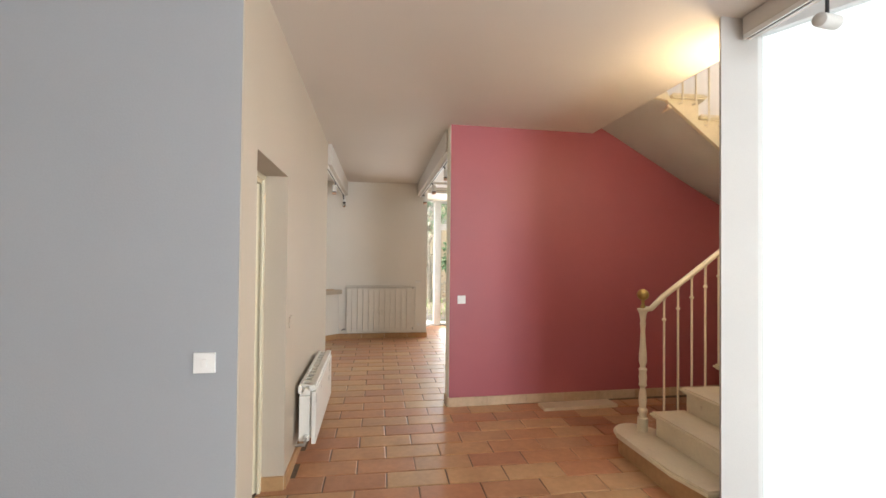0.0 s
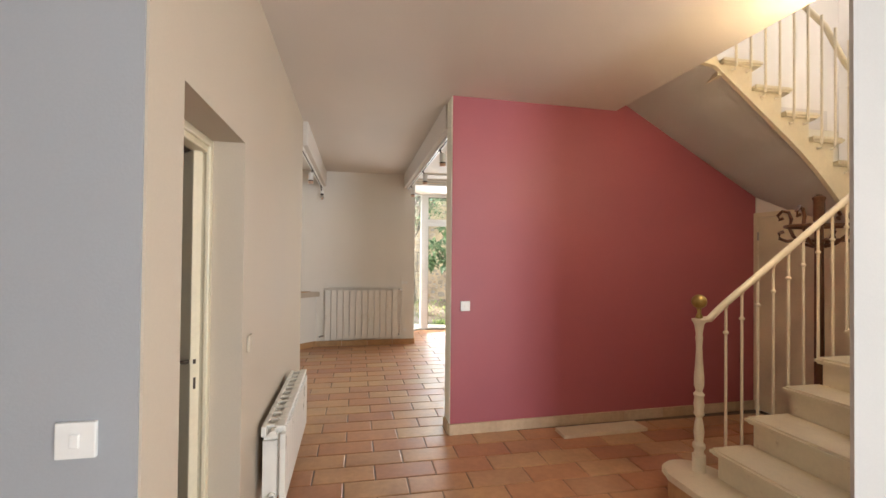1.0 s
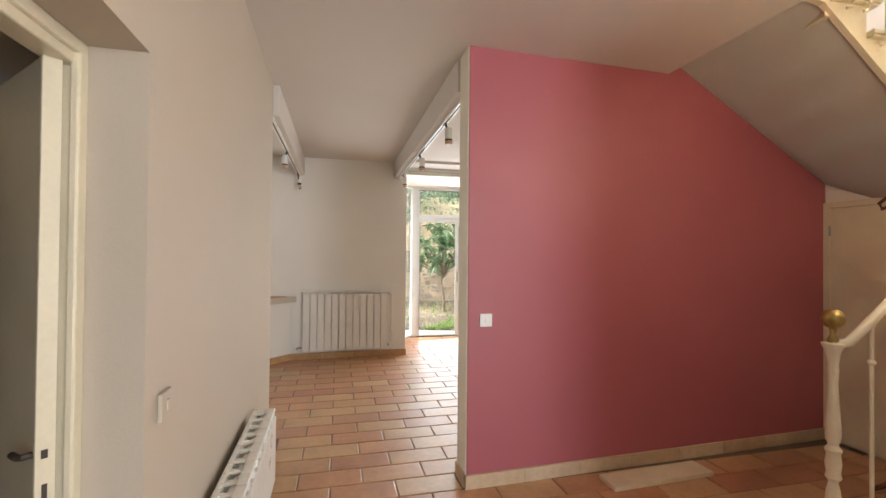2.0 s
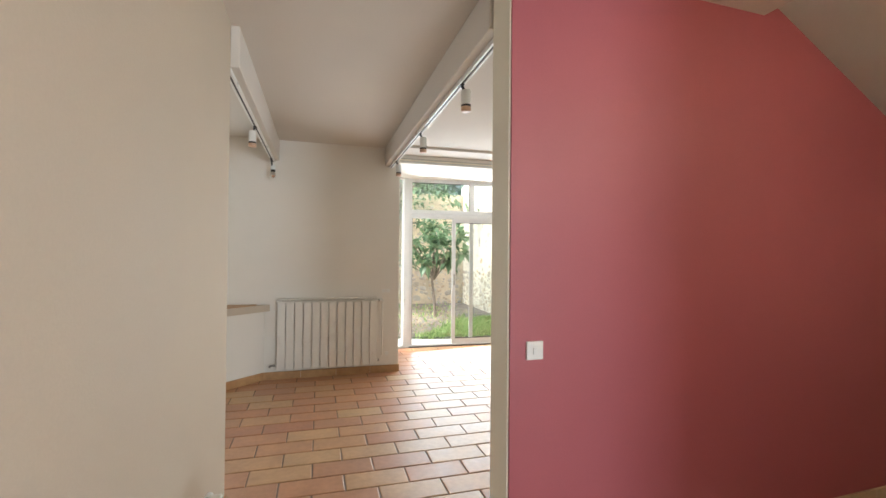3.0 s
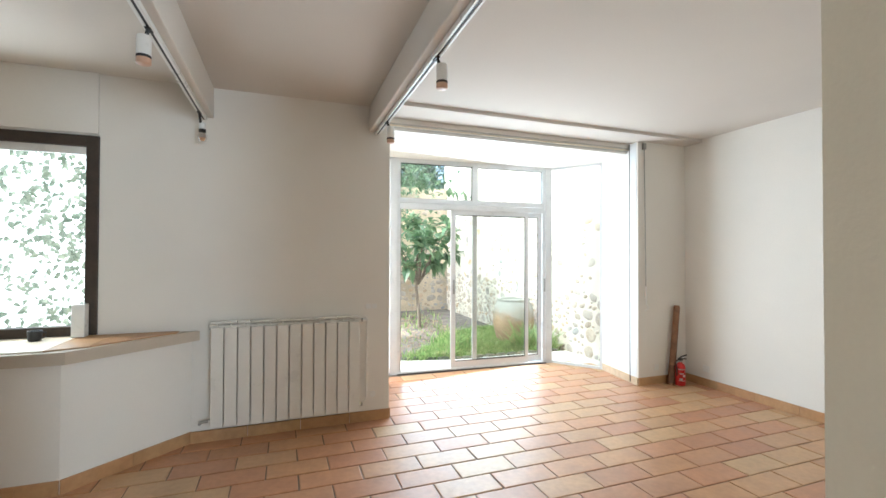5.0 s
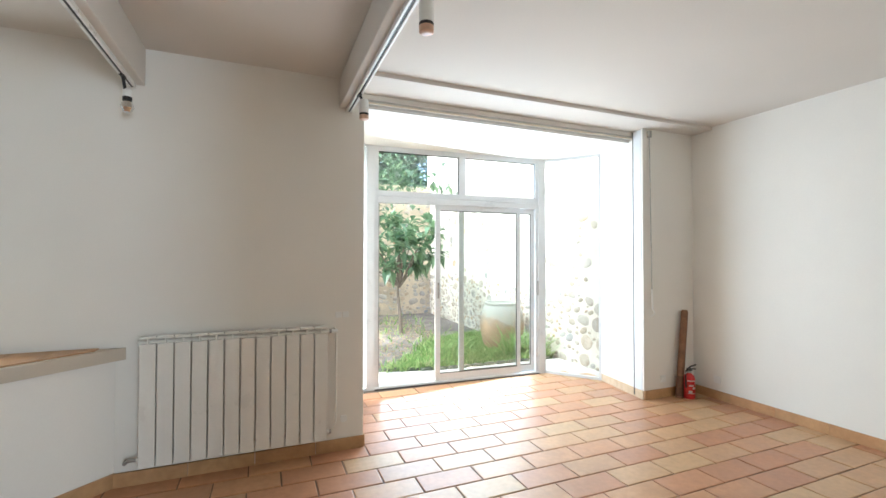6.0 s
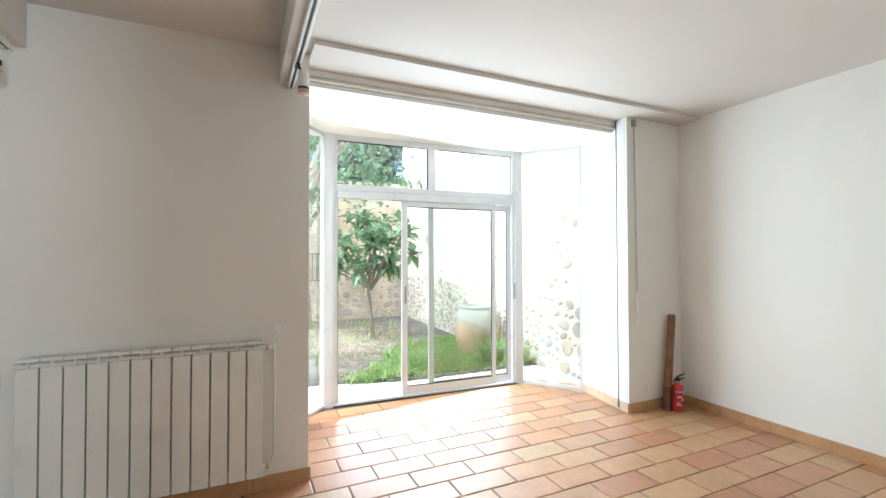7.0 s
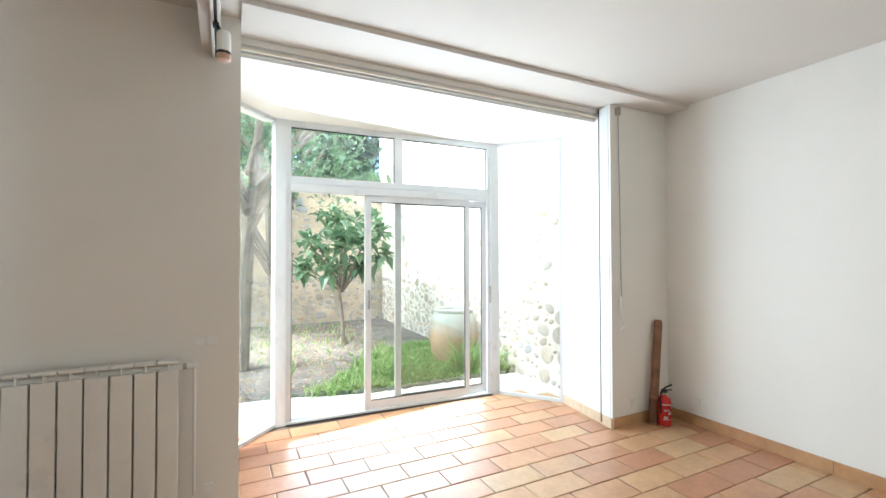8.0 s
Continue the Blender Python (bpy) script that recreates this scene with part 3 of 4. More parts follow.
# rounded first step round the newel
first = [(1.86, Y0), (1.80, 2.5), (1.80, 3.02)]
first += [(1.97 - 0.17 * math.cos(a), 3.10 + 0.17 * math.sin(a)) for a in [radians(k) for k in range(0, 181, 15)]]
first += [(2.14, 3.02), (2.14, Y0)]
tread_at(first, RISE)
inner = [(1.88, Y0), (1.835, 2.5), (1.835, 3.02)] + [(1.97 - 0.135 * math.cos(a), 3.10 + 0.135 * math.sin(a)) for a in [radians(k) for k in range(0, 181, 15)]] + [(2.10, 3.02), (2.10, Y0)]
under("riser", prism(B(), inner, 0, RISE - 0.04), M_SKIRT, stair, "terracotta coloured first riser")
for i in range(1, 8):
    z = RISE * (i + 1)
    x0 = XL[i]
    x1 = XL[i + 1] if i < 7 else 3.80
    tread_at([(x0 - 0.03, Y0), (x1 + 0.01, Y0), (x1 + 0.01, YI + 0.035), (x0 - 0.03, YI + 0.035)], z)
    under("riser", prism(B(), [(x0, Y0), (x1, Y0), (x1, YI), (x0, YI)], 0 if i < 4 else z - 0.6, z - 0.04), M_STAIR, stair)
# winders and upper flight: each nose runs from the open string to the outer wall
NOSE = [((3.64, 3.0), (3.72, Y0)), ((3.80, 3.09), (4.5, Y0)), ((3.85, 3.22), (4.84, 2.9)), ((3.80, 3.37), (4.84, 3.9)),
        ((3.72, YO - 0.055), (4.33, Y1)), ((3.50, YO - 0.055), (4.0, Y1)), ((3.27, YO - 0.055), (3.68, Y1)), ((3.02, YO - 0.055), (3.36, Y1)),
        ((2.76, YO - 0.055), (3.04, Y1)), ((2.49, YO - 0.055), (2.72, Y1)), ((2.20, YO - 0.055), (2.24, Y1))]
UX = [3.72, 3.50, 3.27, 3.02, 2.76, 2.49]
for k in range(10):
    (i0, o0), (i1, o1) = NOSE[k], NOSE[k + 1]
    z = RISE * (9 + k)
    lip = 0.05 if k >= 4 else 0.02
    corner = [(4.84, Y0)] if k == 1 else [(4.84, Y1)] if k == 3 else []
    q = [(i0[0] + lip, i0[1]), (o0[0] + lip * (k > 3), o0[1]), *corner, o1, (i1[0] - 0.012 * (k > 3), i1[1])]
    tread_at(q, z)
    r = [(i0[0], i0[1] + 0.07 * (k > 3)), o0, *corner, o1, (i1[0], i1[1] + 0.07 * (k > 3))]
    under("riser", prism(B(), r, z - 0.11 if k > 3 else z - RISE - 0.1, z - 0.041), M_STAIR, stair)


# soffit of the upper flight and its sloping outer string
def soffit_z(x, y):
    f = (y - YO) / (Y1 - YO)
    zi = 2.756 - (x - 2.621) * 0.77 - 0.4 * max(0, x - 3.1) ** 2
    zo = 2.86 - (x - 2.37) * 0.536
    return zi * (1 - f) + zo * f


bm = B()
nx, ny = 16, 8
grid = [[bm.verts.new((2.24 + (3.95 - 2.24) * i / nx, YO + (Y1 + 0.006 - YO) * j / ny, min(2.93, soffit_z(2.24 + (3.95 - 2.24) * i / nx, YO + (Y1 - YO) * j / ny)))) for j in range(ny + 1)] for i in range(nx + 1)]
for i in range(nx):
    for j in range(ny):
        bm.faces.new((grid[i][j], grid[i][j + 1], grid[i + 1][j + 1], grid[i + 1][j]))
sof = bmesh.ops.solidify(bm, geom=bm.faces[:], thickness=-0.02)
under("soffit", bm, M_WHITE, stair, "rough plastered stair underside", True)
bm = B()
lo, hi = [], []
for i in range(nx + 1):
    x = 2.24 + (3.95 - 2.24) * i / nx
    zb = min(2.90, soffit_z(x, YO)) - 0.01
    lo.append((x, zb))
for i in range(len(UX) - 1, 0, -1):
    hi += [(UX[i], RISE * (12 + i) - 0.04)]
    hi += [(UX[i - 1], RISE * (12 + i) - 0.04)]
prof = lo + [(3.95, 1.95)] + hi[::-1] + [(2.40, 3.05), (2.24, 3.05)]
fv = [bm.verts.new((x, YO - 0.01, z)) for x, z in prof]
face = bm.faces.new(fv)
ext = bmesh.ops.extrude_face_region(bm, geom=[face])
bmesh.ops.translate(bm, verts=[g for g in ext["geom"] if isinstance(g, bmesh.types.BMVert)], vec=(0, 0.035, 0))
bmesh.ops.triangulate(bm, faces=[f for f in bm.faces if len(f.verts) > 4])
under("outer_string", bm, M_STAIR, stair)

# balustrade of the lower flight
NX, NY = 2.015, 3.10
under("newel_post", lathe(B(), [(0.0378, 0.0), (0.0378, 0.1), (0.0286, 0.105), (0.0252, 0.13), (0.0361, 0.145), (0.0361, 0.165), (0.0235, 0.18), (0.0302, 0.24), (0.0252, 0.29), (0.0168, 0.33), (0.0302, 0.35), (0.0252, 0.37), (0.0302, 0.41), (0.0252, 0.45), (0.0319, 0.47), (0.0185, 0.49), (0.0286, 0.53), (0.0277, 0.58), (0.0218, 0.66), (0.0168, 0.76), (0.0193, 0.8), (0.0218, 0.82), (0.0185, 0.84), (0.0269, 0.9), (0.0403, 0.925), (0.042, 0.935), (0.0168, 0.94)], (NX, NY, RISE)), M_IRON, stair, "turned cream newel post", True)
NT = RISE + 0.935
under("ball_stem", lathe(B(), [(0.016, 0.0), (0.022, 0.012), (0.010, 0.04), (0.015, 0.068)], (NX, NY, NT)), M_BRASS, stair, "", True)
bm = B()
bmesh.ops.create_uvsphere(bm, u_segments=24, v_segments=16, radius=0.044, matrix=Matrix.Translation((NX, NY, NT + 0.108)))
under("brass_ball", bm, M_BRASS, stair, "aged brass ball finial", True)


def rail_z(x):
    return NT + 0.035 + (x - NX - 0.06) * 0.72


RY = 3.045
hr = [(NX, NY, NT - 0.005), (NX + 0.05, NY - 0.025, NT + 0.003)] + [(x, RY, rail_z(x) + 0.012) for x in (2.14, 2.3, 2.6, 2.9, 3.2, 3.5)]
for a in range(-75, 91, 15):
    c = radians(a)
    hr.append((CX + RI * math.cos(c), CY + RI * math.sin(c), rail_z(3.5) + 0.1 + (a + 90) / 180 * 0.75))
hr += [(x, YO - 0.03, 2.93 + 0.93 - (x - 2.49) * 0.66) for x in (3.4, 3.1, 2.8, 2.5, 2.3)]
under("handrail", tube(B(), hr, 0.021, 10), M_IRON, stair, "", True)
for i in range(15):
    x = 2.155 + i * 0.116
    if x > 3.6:
        break
    step = max(k for k in range(8) if XL[k] - 0.03 <= x + 0.001)
    z0 = RISE * (step + 1) - 0.03 - (0.12 if i % 2 else 0.0)
    z1 = rail_z(x)
    bm = rod(B(), (x, RY, z0), (x, RY, z1), 0.0085, seg=8)
    lathe(bm, [(0.009, -0.012), (0.016, -0.004), (0.016, 0.004), (0.009, 0.012)], (x, RY, z1 - 0.17), 10)
    lathe(bm, [(0.009, -0.008), (0.014, 0.0), (0.009, 0.008)], (x, RY, z1 - 0.012), 10)
    under("baluster", bm, M_IRON, stair, "", True)
for i in range(10):
    x = 2.56 + i * 0.125
    z1 = 2.93 + 0.92 - (x - 2.49) * 0.66
    k = max([j for j in range(1, 6) if UX[j] - 0.02 <= x] and [min(j for j in range(1, 6) if UX[j] - 0.02 <= x)])
    zt = RISE * (12 + k)
    bm = tube(B(), [(x, YO - 0.075, z1), (x, YO - 0.075, zt - 0.07), (x - 0.006, YO - 0.072, zt - 0.095), (x - 0.025, YO - 0.06, zt - 0.10)], 0.009)
    under("baluster", bm, M_IRON, stair, "", True)

# ---- cupboard under the stairs ----
bm = B()
yz = [(4.386, 0), (4.386, 2.10), (3.46, 1.79), (3.10, 1.60), (3.10, 0)]
f0 = bm.faces.new([bm.verts.new((3.81, y, z)) for y, z in yz])
ex = bmesh.ops.extrude_face_region(bm, geom=[f0])
bmesh.ops.translate(bm, verts=[g for g in ex["geom"] if isinstance(g, bmesh.types.BMVert)], vec=(0.08, 0, 0))
structure("wall_understair", bm, M_WHITE, "white wall closing the space under the stairs", "wall")
cup = tagged(empty("cupboard_door", (3.80, 3.8, 0)), "cream painted cupboard door under the stairs", "door")
bpy.context.view_layer.update()
under("leaf", box(B(), (3.782, 3.30, 0.02), (3.806, 4.335, 1.88), 0.003), M_TRIM, cup)
fr = box(B(), (3.775, 4.335, 0), (3.812, 4.384, 1.93), 0.003)
box(fr, (3.775, 3.25, 1.885), (3.812, 4.335, 1.93), 0.003)
under("frame", fr, M_TRIM, cup)
for z in (0.25, 0.95, 1.70):
    under("hinge", rod(B(), (3.776, 4.335, z - 0.04), (3.776, 4.335, z + 0.04), 0.008, seg=8), M_STEEL, cup)

# ---- recessed door of the hall ----
door = tagged(empty("door_1", (-0.79, 2.5, 0)), "cream framed interior door standing open", "door", "", "structure")
bpy.context.view_layer.update()
fr = box(B(), (-0.775, 2.885, 0), (-0.735, 2.909, 1.94), 0.004)
box(fr, (-0.80, 2.161, 0), (-0.735, 2.23, 1.94), 0.006)
box(fr, (-0.80, 2.161, 1.94), (-0.735, 2.909, 1.999), 0.006)
under("door_frame", fr, M_TRIM, door)
bead = box(B(), (-0.745, 2.868, 0), (-0.722, 2.909, 1.97), 0.006)
box(bead, (-0.745, 2.161, 1.965), (-0.722, 2.909, 1.999), 0.006)
under("bead", bead, M_TRIM, door)
leaf = tagged(new("interior_door"), "grey-green panelled door left ajar with dark lever handle", "door")
leaf.matrix_world = pose(-0.760, 2.862, 0.01, 0, 0, 133)
part("leaf", box(B(), (0.0, -0.005, 0), (0.72, 0.033, 1.93), 0.003), M_DOORGREY, leaf)
part("edge_strip", box(B(), (-0.004, -0.004, 0), (-0.0005, 0.032, 1.93)), M_TRIM, leaf)
part("lock_plate", box(B(), (-0.006, 0.010, 0.88), (-0.004, 0.020, 0.93)), M_BROWNFR, leaf)
part("lever", tube(B(), [(0.012, 0.033, 1.0), (0.012, 0.052, 1.0), (0.02, 0.058, 1.0), (0.06, 0.058, 0.996)], 0.008), M_BROWNFR, leaf, "dark lever handle")
part("rose", box(B(), (-0.0062, 0.010, 0.99), (-0.004, 0.022, 1.01)), M_BROWNFR, leaf)
bm = box(B(), (-2.8, 3.75, 0), (-0.83, 3.9, CEIL))
box(bm, (-2.8, 2.16, 0), (-2.65, 3.75, CEIL))
box(bm, (-1.29, 3.44, 0), (-0.83, 3.50, CEIL))
box(bm, (-2.65, 3.44, 2.03), (-1.29, 3.50, CEIL))
structure("wall_small_room", bm, M_WHITE, "white wall of the small tiled room", "wall")
tiled = tagged(empty("tiled_panel", (-1.7, 3.74, 0)), "brown glazed tiled wall lining in the small room", "wall tiles", "", "structure")
bpy.context.view_layer.update()
for i in range(6):
    for j in range(9):
        under("tile", box(B(), (-2.6 + i * 0.2 + 0.002, 3.738, 0.05 + j * 0.2 + 0.002), (-2.4 + i * 0.2 - 0.002, 3.749, 0.25 + j * 0.2 - 0.002)), M_GLAZE, tiled)

for i in range(12):
    under("tile", box(B(), (-2.6 + i * 0.1 + 0.002, 3.738, 1.852), (-2.5 + i * 0.1 - 0.002, 3.749, 2.1)), M_TRIM, tiled)
bulb = tagged(empty("ceiling_lamp", (-1.75, 3.62, CEIL)), "small warm ceiling lamp in the tiled room", "lamp")
part("base", lathe(B(), [(0.07, -0.02), (0.07, 0.0)], seg=20), M_PLASTIC, bulb)
part("globe", lathe(B(), [(0.01, -0.13), (0.06, -0.11), (0.075, -0.07), (0.05, -0.02)], seg=20), M_LAMPGLOW, bulb, "lit warm glass globe", True)
small_light = new("small_room_light", bpy.data.lights.new("small_room_light", "POINT"))
small_light.data.energy, small_light.data.color, small_light.data.shadow_soft_size = 1.3, (1.0, 0.82, 0.5), 0.08
small_light.location = (-1.75, 3.62, 2.55)

# ---- window ledge and kitchen window ----
LEDGE = [(-0.70, 7.985), (-1.31, 7.42), (-4.19, 7.42), (-4.19, 7.999), (-0.70, 7.999)]
structure("wall_ledge", prism(B(), [(-0.715, 7.998), (-1.325, 7.432), (-4.19, 7.432), (-4.19, 7.998)], 0, 0.80), M_WHITE, "white low wall under the window ledge", "wall")
ledge = tagged(empty("window_ledge", (-1.5, 7.8, 0.8)), "white-rimmed window ledge with terracotta top", "ledge")
bpy.context.view_layer.update()
under("rim", prism(B(), [(-0.66, 7.998), (-1.295, 7.40), (-4.19, 7.40), (-4.19, 7.998)], 0.80, 0.876), M_CREAM, ledge)
for i in range(14):
    x1 = -0.80 - i * 0.21
    x0 = x1 - 0.205
    yb = max(7.45, 7.985 - (-0.70 - x1 - 0.03) * 0.94)
    ya = max(7.45, 7.985 - (-0.70 - x0 - 0.03) * 0.94)
    under("tile", prism(B(), [(x1, yb), (x1, 7.99), (x0, 7.99), (x0, ya)], 0.8765, 0.884), M_SKIRT if i < 3 else M_SLAB, ledge)
win = tagged(empty("window_2", (-2.2, 8.05, 1.6)), "dark brown framed kitchen window", "window", "", "structure")
bpy.context.view_layer.update()
fr = box(B(), (-1.41, 7.985, 0.885), (-1.332, 8.06, 2.355), 0.004)
box(fr, (-2.998, 7.985, 0.885), (-2.92, 8.06, 2.355), 0.004)
box(fr, (-2.92, 7.985, 2.275), (-1.41, 8.06, 2.355), 0.004)
box(fr, (-2.92, 7.985, 0.885), (-1.41, 8.06, 0.955), 0.004)
under("window_frame", fr, M_BROWNFR, win)
under("blind_edge", box(B(), (-2.92, 8.02, 2.22), (-1.41, 8.045, 2.275)), M_PLASTIC, win)
g = under("pane", box(B(), (-2.92, 8.03, 0.955), (-1.41, 8.035, 2.275)), M_GLASS, win)
g.visible_shadow = False
structure("shutter_box", box(B(), (-4.19, 7.972, 2.37), (-1.335, 7.999, CEIL - 0.001), 0.003), M_WHITE, "white shutter box cover above the window", "shutter box")
wb = tagged(empty("white_box", (-1.41, 7.94, 0.884)), "narrow white cardboard box standing on the ledge", "box")
bpy.context.view_layer.update()
under("carton", box(B(), (-1.455, 7.90, 0.884), (-1.375, 7.975, 1.115), 0.004), M_PLASTIC, wb)
under("flap", box(B(), (-1.453, 7.902, 1.115), (-1.377, 7.973, 1.119)), M_PLASTIC, wb)
cupo = tagged(empty("cup", (-1.64, 7.86, 0.884)), "small dark cup on the window ledge", "cup")
part("body", lathe(B(), [(0.03, 0), (0.036, 0.005), (0.04, 0.07), (0.036, 0.07), (0.03, 0.01)], seg=18), M_BLACK, cupo, "", True)
part("handle", tube(B(), [(0.038, 0, 0.06), (0.062, 0, 0.055), (0.062, 0, 0.025), (0.038, 0, 0.018)], 0.005), M_BLACK, cupo)

# ---- switches and sockets ----
def wall_plate(name, m, w, label, kind, mat=M_PLASTIC):
    th = tagged(new(name), label, kind)
    th.matrix_world = m
    part("plate", box(B(), (-w / 2, -0.012, -w / 2), (w / 2, 0, w / 2), 0.003), mat, th)
    if kind == "switch":
        part("rocker", box(B(), (-0.010, -0.018, -0.016), (0.010, -0.012, 0.016), 0.002), mat, th)
    else:
        part("well", lathe(B(), [(0.021, 0), (0.021, 0.002)], seg=20), M_DKLINE, th).matrix_local = pose(0, -0.0125, 0, 90)
        part("rim", lathe(B(), [(0.024, 0), (0.026, 0.004), (0.021, 0.004)], seg=20), M_PLASTIC, th).matrix_local = pose(0, -0.012, 0, 90)
    return th


wall_plate("light_switch", pose(0.818, 4.2935, 1.063, 0, 0, 1.7), 0.082, "white square light switch on the red wall", "switch")
wall_plate("light_switch", pose(-0.708, 1.926, 1.05), 0.085, "white square light switch on the grey wall", "switch")
wall_plate("light_switch", pose(-0.588, 3.03, 1.05, 0, 0, 90.75), 0.078, "cream square light switch on the cream wall", "switch", M_CREAM)
wall_plate("socket", pose(4.02, 8.0, 0.19), 0.07, "white wall socket beside the pier", "socket")
wall_plate("socket", pose(4.48, 7.73, 0.20, 0, 0, -90), 0.07, "white wall socket on the side wall", "socket")
wall_plate("socket", pose(0.72, 8.0, 0.235), 0.045, "small round cable outlet beside the radiator", "socket")

jb = tagged(new("blank_plate"), "small white blank cover plate beside the radiator", "cover plate")
jb.matrix_world = pose(0.705, 8.0, 1.02)
part("plate", box(B(), (-0.05, -0.01, -0.022), (-0.004, 0, 0.022), 0.003), M_PLASTIC, jb)
part("plate", box(B(), (0.004, -0.01, -0.022), (0.05, 0, 0.022), 0.003), M_PLASTIC, jb)

# ---- corner: stick and fire extinguisher ----
stick = tagged(empty("wooden_stick", (4.26, 7.9, 0)), "worn brown round wooden post leaning in the corner", "wooden post")
bpy.context.view_layer.update()
under("shaft", tube(B(), [(4.155, 7.915, 0.0), (4.215, 7.932, 0.4), (4.287, 7.95, 0.875), (4.29, 7.951, 0.90)], [0.036, 0.036, 0.034, 0.026], 14), M_STICK, stick, "", True)
under("sleeve", tube(B(), [(4.158, 7.9159, 0.02), (4.188, 7.9244, 0.22)], 0.0385, 14), M_BENT, stick, "", True)
fx, fy = 4.235, 7.86
ext = tagged(empty("fire_extinguisher", (fx, fy, 0)), "small red fire extinguisher with black head on the floor", "fire extinguisher")
part("cylinder", lathe(B(), [(0.04, 0), (0.052, 0.006), (0.055, 0.02), (0.055, 0.20), (0.046, 0.235), (0.022, 0.255), (0.02, 0.265)], seg=24), M_RED, ext, "", True)
for z0, z1, a0, a1 in ((0.185, 0.196, 200, 290), (0.135, 0.150, 215, 262), (0.150, 0.185, 278, 290), (0.105, 0.128, 250, 285), (0.068, 0.092, 212, 248), (0.060, 0.066, 205, 285)):
    bm = B()
    ring = [radians(a0 + (a1 - a0) * k / 6) for k in range(7)]
    lo = [bm.verts.new((0.0557 * math.cos(a), 0.0557 * math.sin(a), z0)) for a in ring]
    hi = [bm.verts.new((0.0557 * math.cos(a), 0.0557 * math.sin(a), z1)) for a in ring]
    for k in range(6):
        bm.faces.new((lo[k], lo[k + 1], hi[k + 1], hi[k]))
    bmesh.ops.solidify(bm, geom=bm.faces[:], thickness=-0.0008)
    part("print_bar", bm, M_PLASTIC, ext, "white print on the red cylinder")
part("neck", lathe(B(), [(0.02, 0.26), (0.02, 0.285), (0.012, 0.29)], seg=16), M_STEEL, ext)
part("head", box(B(), (-0.018, -0.022, 0.283), (0.02, 0.02, 0.31), 0.004), M_BLACK, ext)
part("lever", tube(B(), [(-0.02, 0, 0.305), (0.02, 0, 0.325), (0.085, -0.01, 0.34)], 0.008), M_BLACK, ext)
part("carry_handle", tube(B(), [(0.0, 0, 0.295), (0.05, -0.005, 0.30), (0.08, -0.01, 0.295)], 0.007), M_BLACK, ext)
part("hose", tube(B(), [(-0.018, 0, 0.295), (-0.06, -0.01, 0.29), (-0.072, -0.015, 0.24), (-0.066, -0.015, 0.12)], 0.008), M_BLACK, ext, "", True)

# ---- bentwood coat stand ----
RX, RYY = 3.353, 3.43
rack = tagged(empty("coat_stand", (RX, RYY, 0)), "dark brown bentwood coat stand behind the stairs", "coat stand")
part("stem", lathe(B(), [(0.03, 0.06), (0.032, 0.3), (0.03, 1.1), (0.028, 1.75), (0.036, 1.78), (0.036, 1.93), (0.042, 1.94), (0.042, 1.955), (0.014, 1.975)], seg=16), M_BENT, rack, "", True)
for k in range(8):
    a = radians(k * 45 + 12)
    c, s = math.cos(a), math.sin(a)
    pr = [(0.035, 1.58), (0.10, 1.60), (0.17, 1.66), (0.20, 1.73), (0.185, 1.80), (0.205, 1.855), (0.25, 1.87), (0.285, 1.835), (0.27, 1.80), (0.245, 1.81)] if k % 2 == 0 else [(0.035, 1.62), (0.12, 1.63), (0.20, 1.62), (0.245, 1.64), (0.25, 1.68), (0.22, 1.695)]
    part("hook", tube(B(), [(r * c, r * s, z) for r, z in pr], 0.0125, 8), M_BENT, rack, "", True)
for z, rr in ((1.735, 0.205), (0.17, 0.235)):
    part("ring", tube(B(), [(rr * math.cos(radians(q)), rr * math.sin(radians(q)), z) for q in range(0, 361, 15)], 0.012, 8), M_BENT, rack, "", True)
for k in range(4):
    a = radians(k * 90 + 30)
    c, s = math.cos(a), math.sin(a)
    part("foot", tube(B(), [(r * c, r * s, z) for r, z in ((0.03, 0.42), (0.08, 0.30), (0.17, 0.14), (0.26, 0.05), (0.30, 0.02), (0.315, 0.015))], 0.015, 8), M_BENT, rack, "", True)

# ---- slab by the red wall, stair lamp ----
slab = tagged(part("stone_slab", prism(B(), [(1.60, 4.05), (2.38, 4.08), (2.37, 4.25), (1.60, 4.22)], 0.001, 0.028), M_SLAB), "pale loose stone slab lying before the red wall", "slab")
lamp = tagged(empty("wall_lamp", (2.22, 2.31, 2.27)), "warm lit uplight lamp on the stair wall", "lamp")
part("backplate", box(B(), (-0.05, -0.06, -0.05), (0.05, -0.045, 0.05), 0.004), M_BRASS, lamp)
part("bowl", lathe(B(), [(0.02, -0.05), (0.06, -0.03), (0.085, 0.02), (0.08, 0.02), (0.02, -0.03)], seg=20), M_IRON, lamp, "", True)
part("bulb", lathe(B(), [(0.010, -0.028), (0.016, -0.02), (0.014, -0.012), (0.005, -0.008)], seg=14), M_LAMPGLOW, lamp, "lit warm bulb", True)
stair_light = new("stair_lamp_light", bpy.data.lights.new("stair_lamp_light", "POINT"))
stair_light.data.energy, stair_light.data.color, stair_light.data.shadow_soft_size = 4.3, (1.0, 0.77, 0.48), 0.04
stair_light.location = (2.22, 2.36, 2.42)

# ---- front window with a glowing white panel outside ----
fw = tagged(empty("window_3", (2.15, -0.3, 1.4)), "large white framed front window in full daylight", "window", "", "structure")
bpy.context.view_layer.update()
GA, GB = Vector((2.06, 2.11)), Vector((4.0, -1.6))
GT = (GB - GA).normalized()
GN = Vector((-GT.y, GT.x))


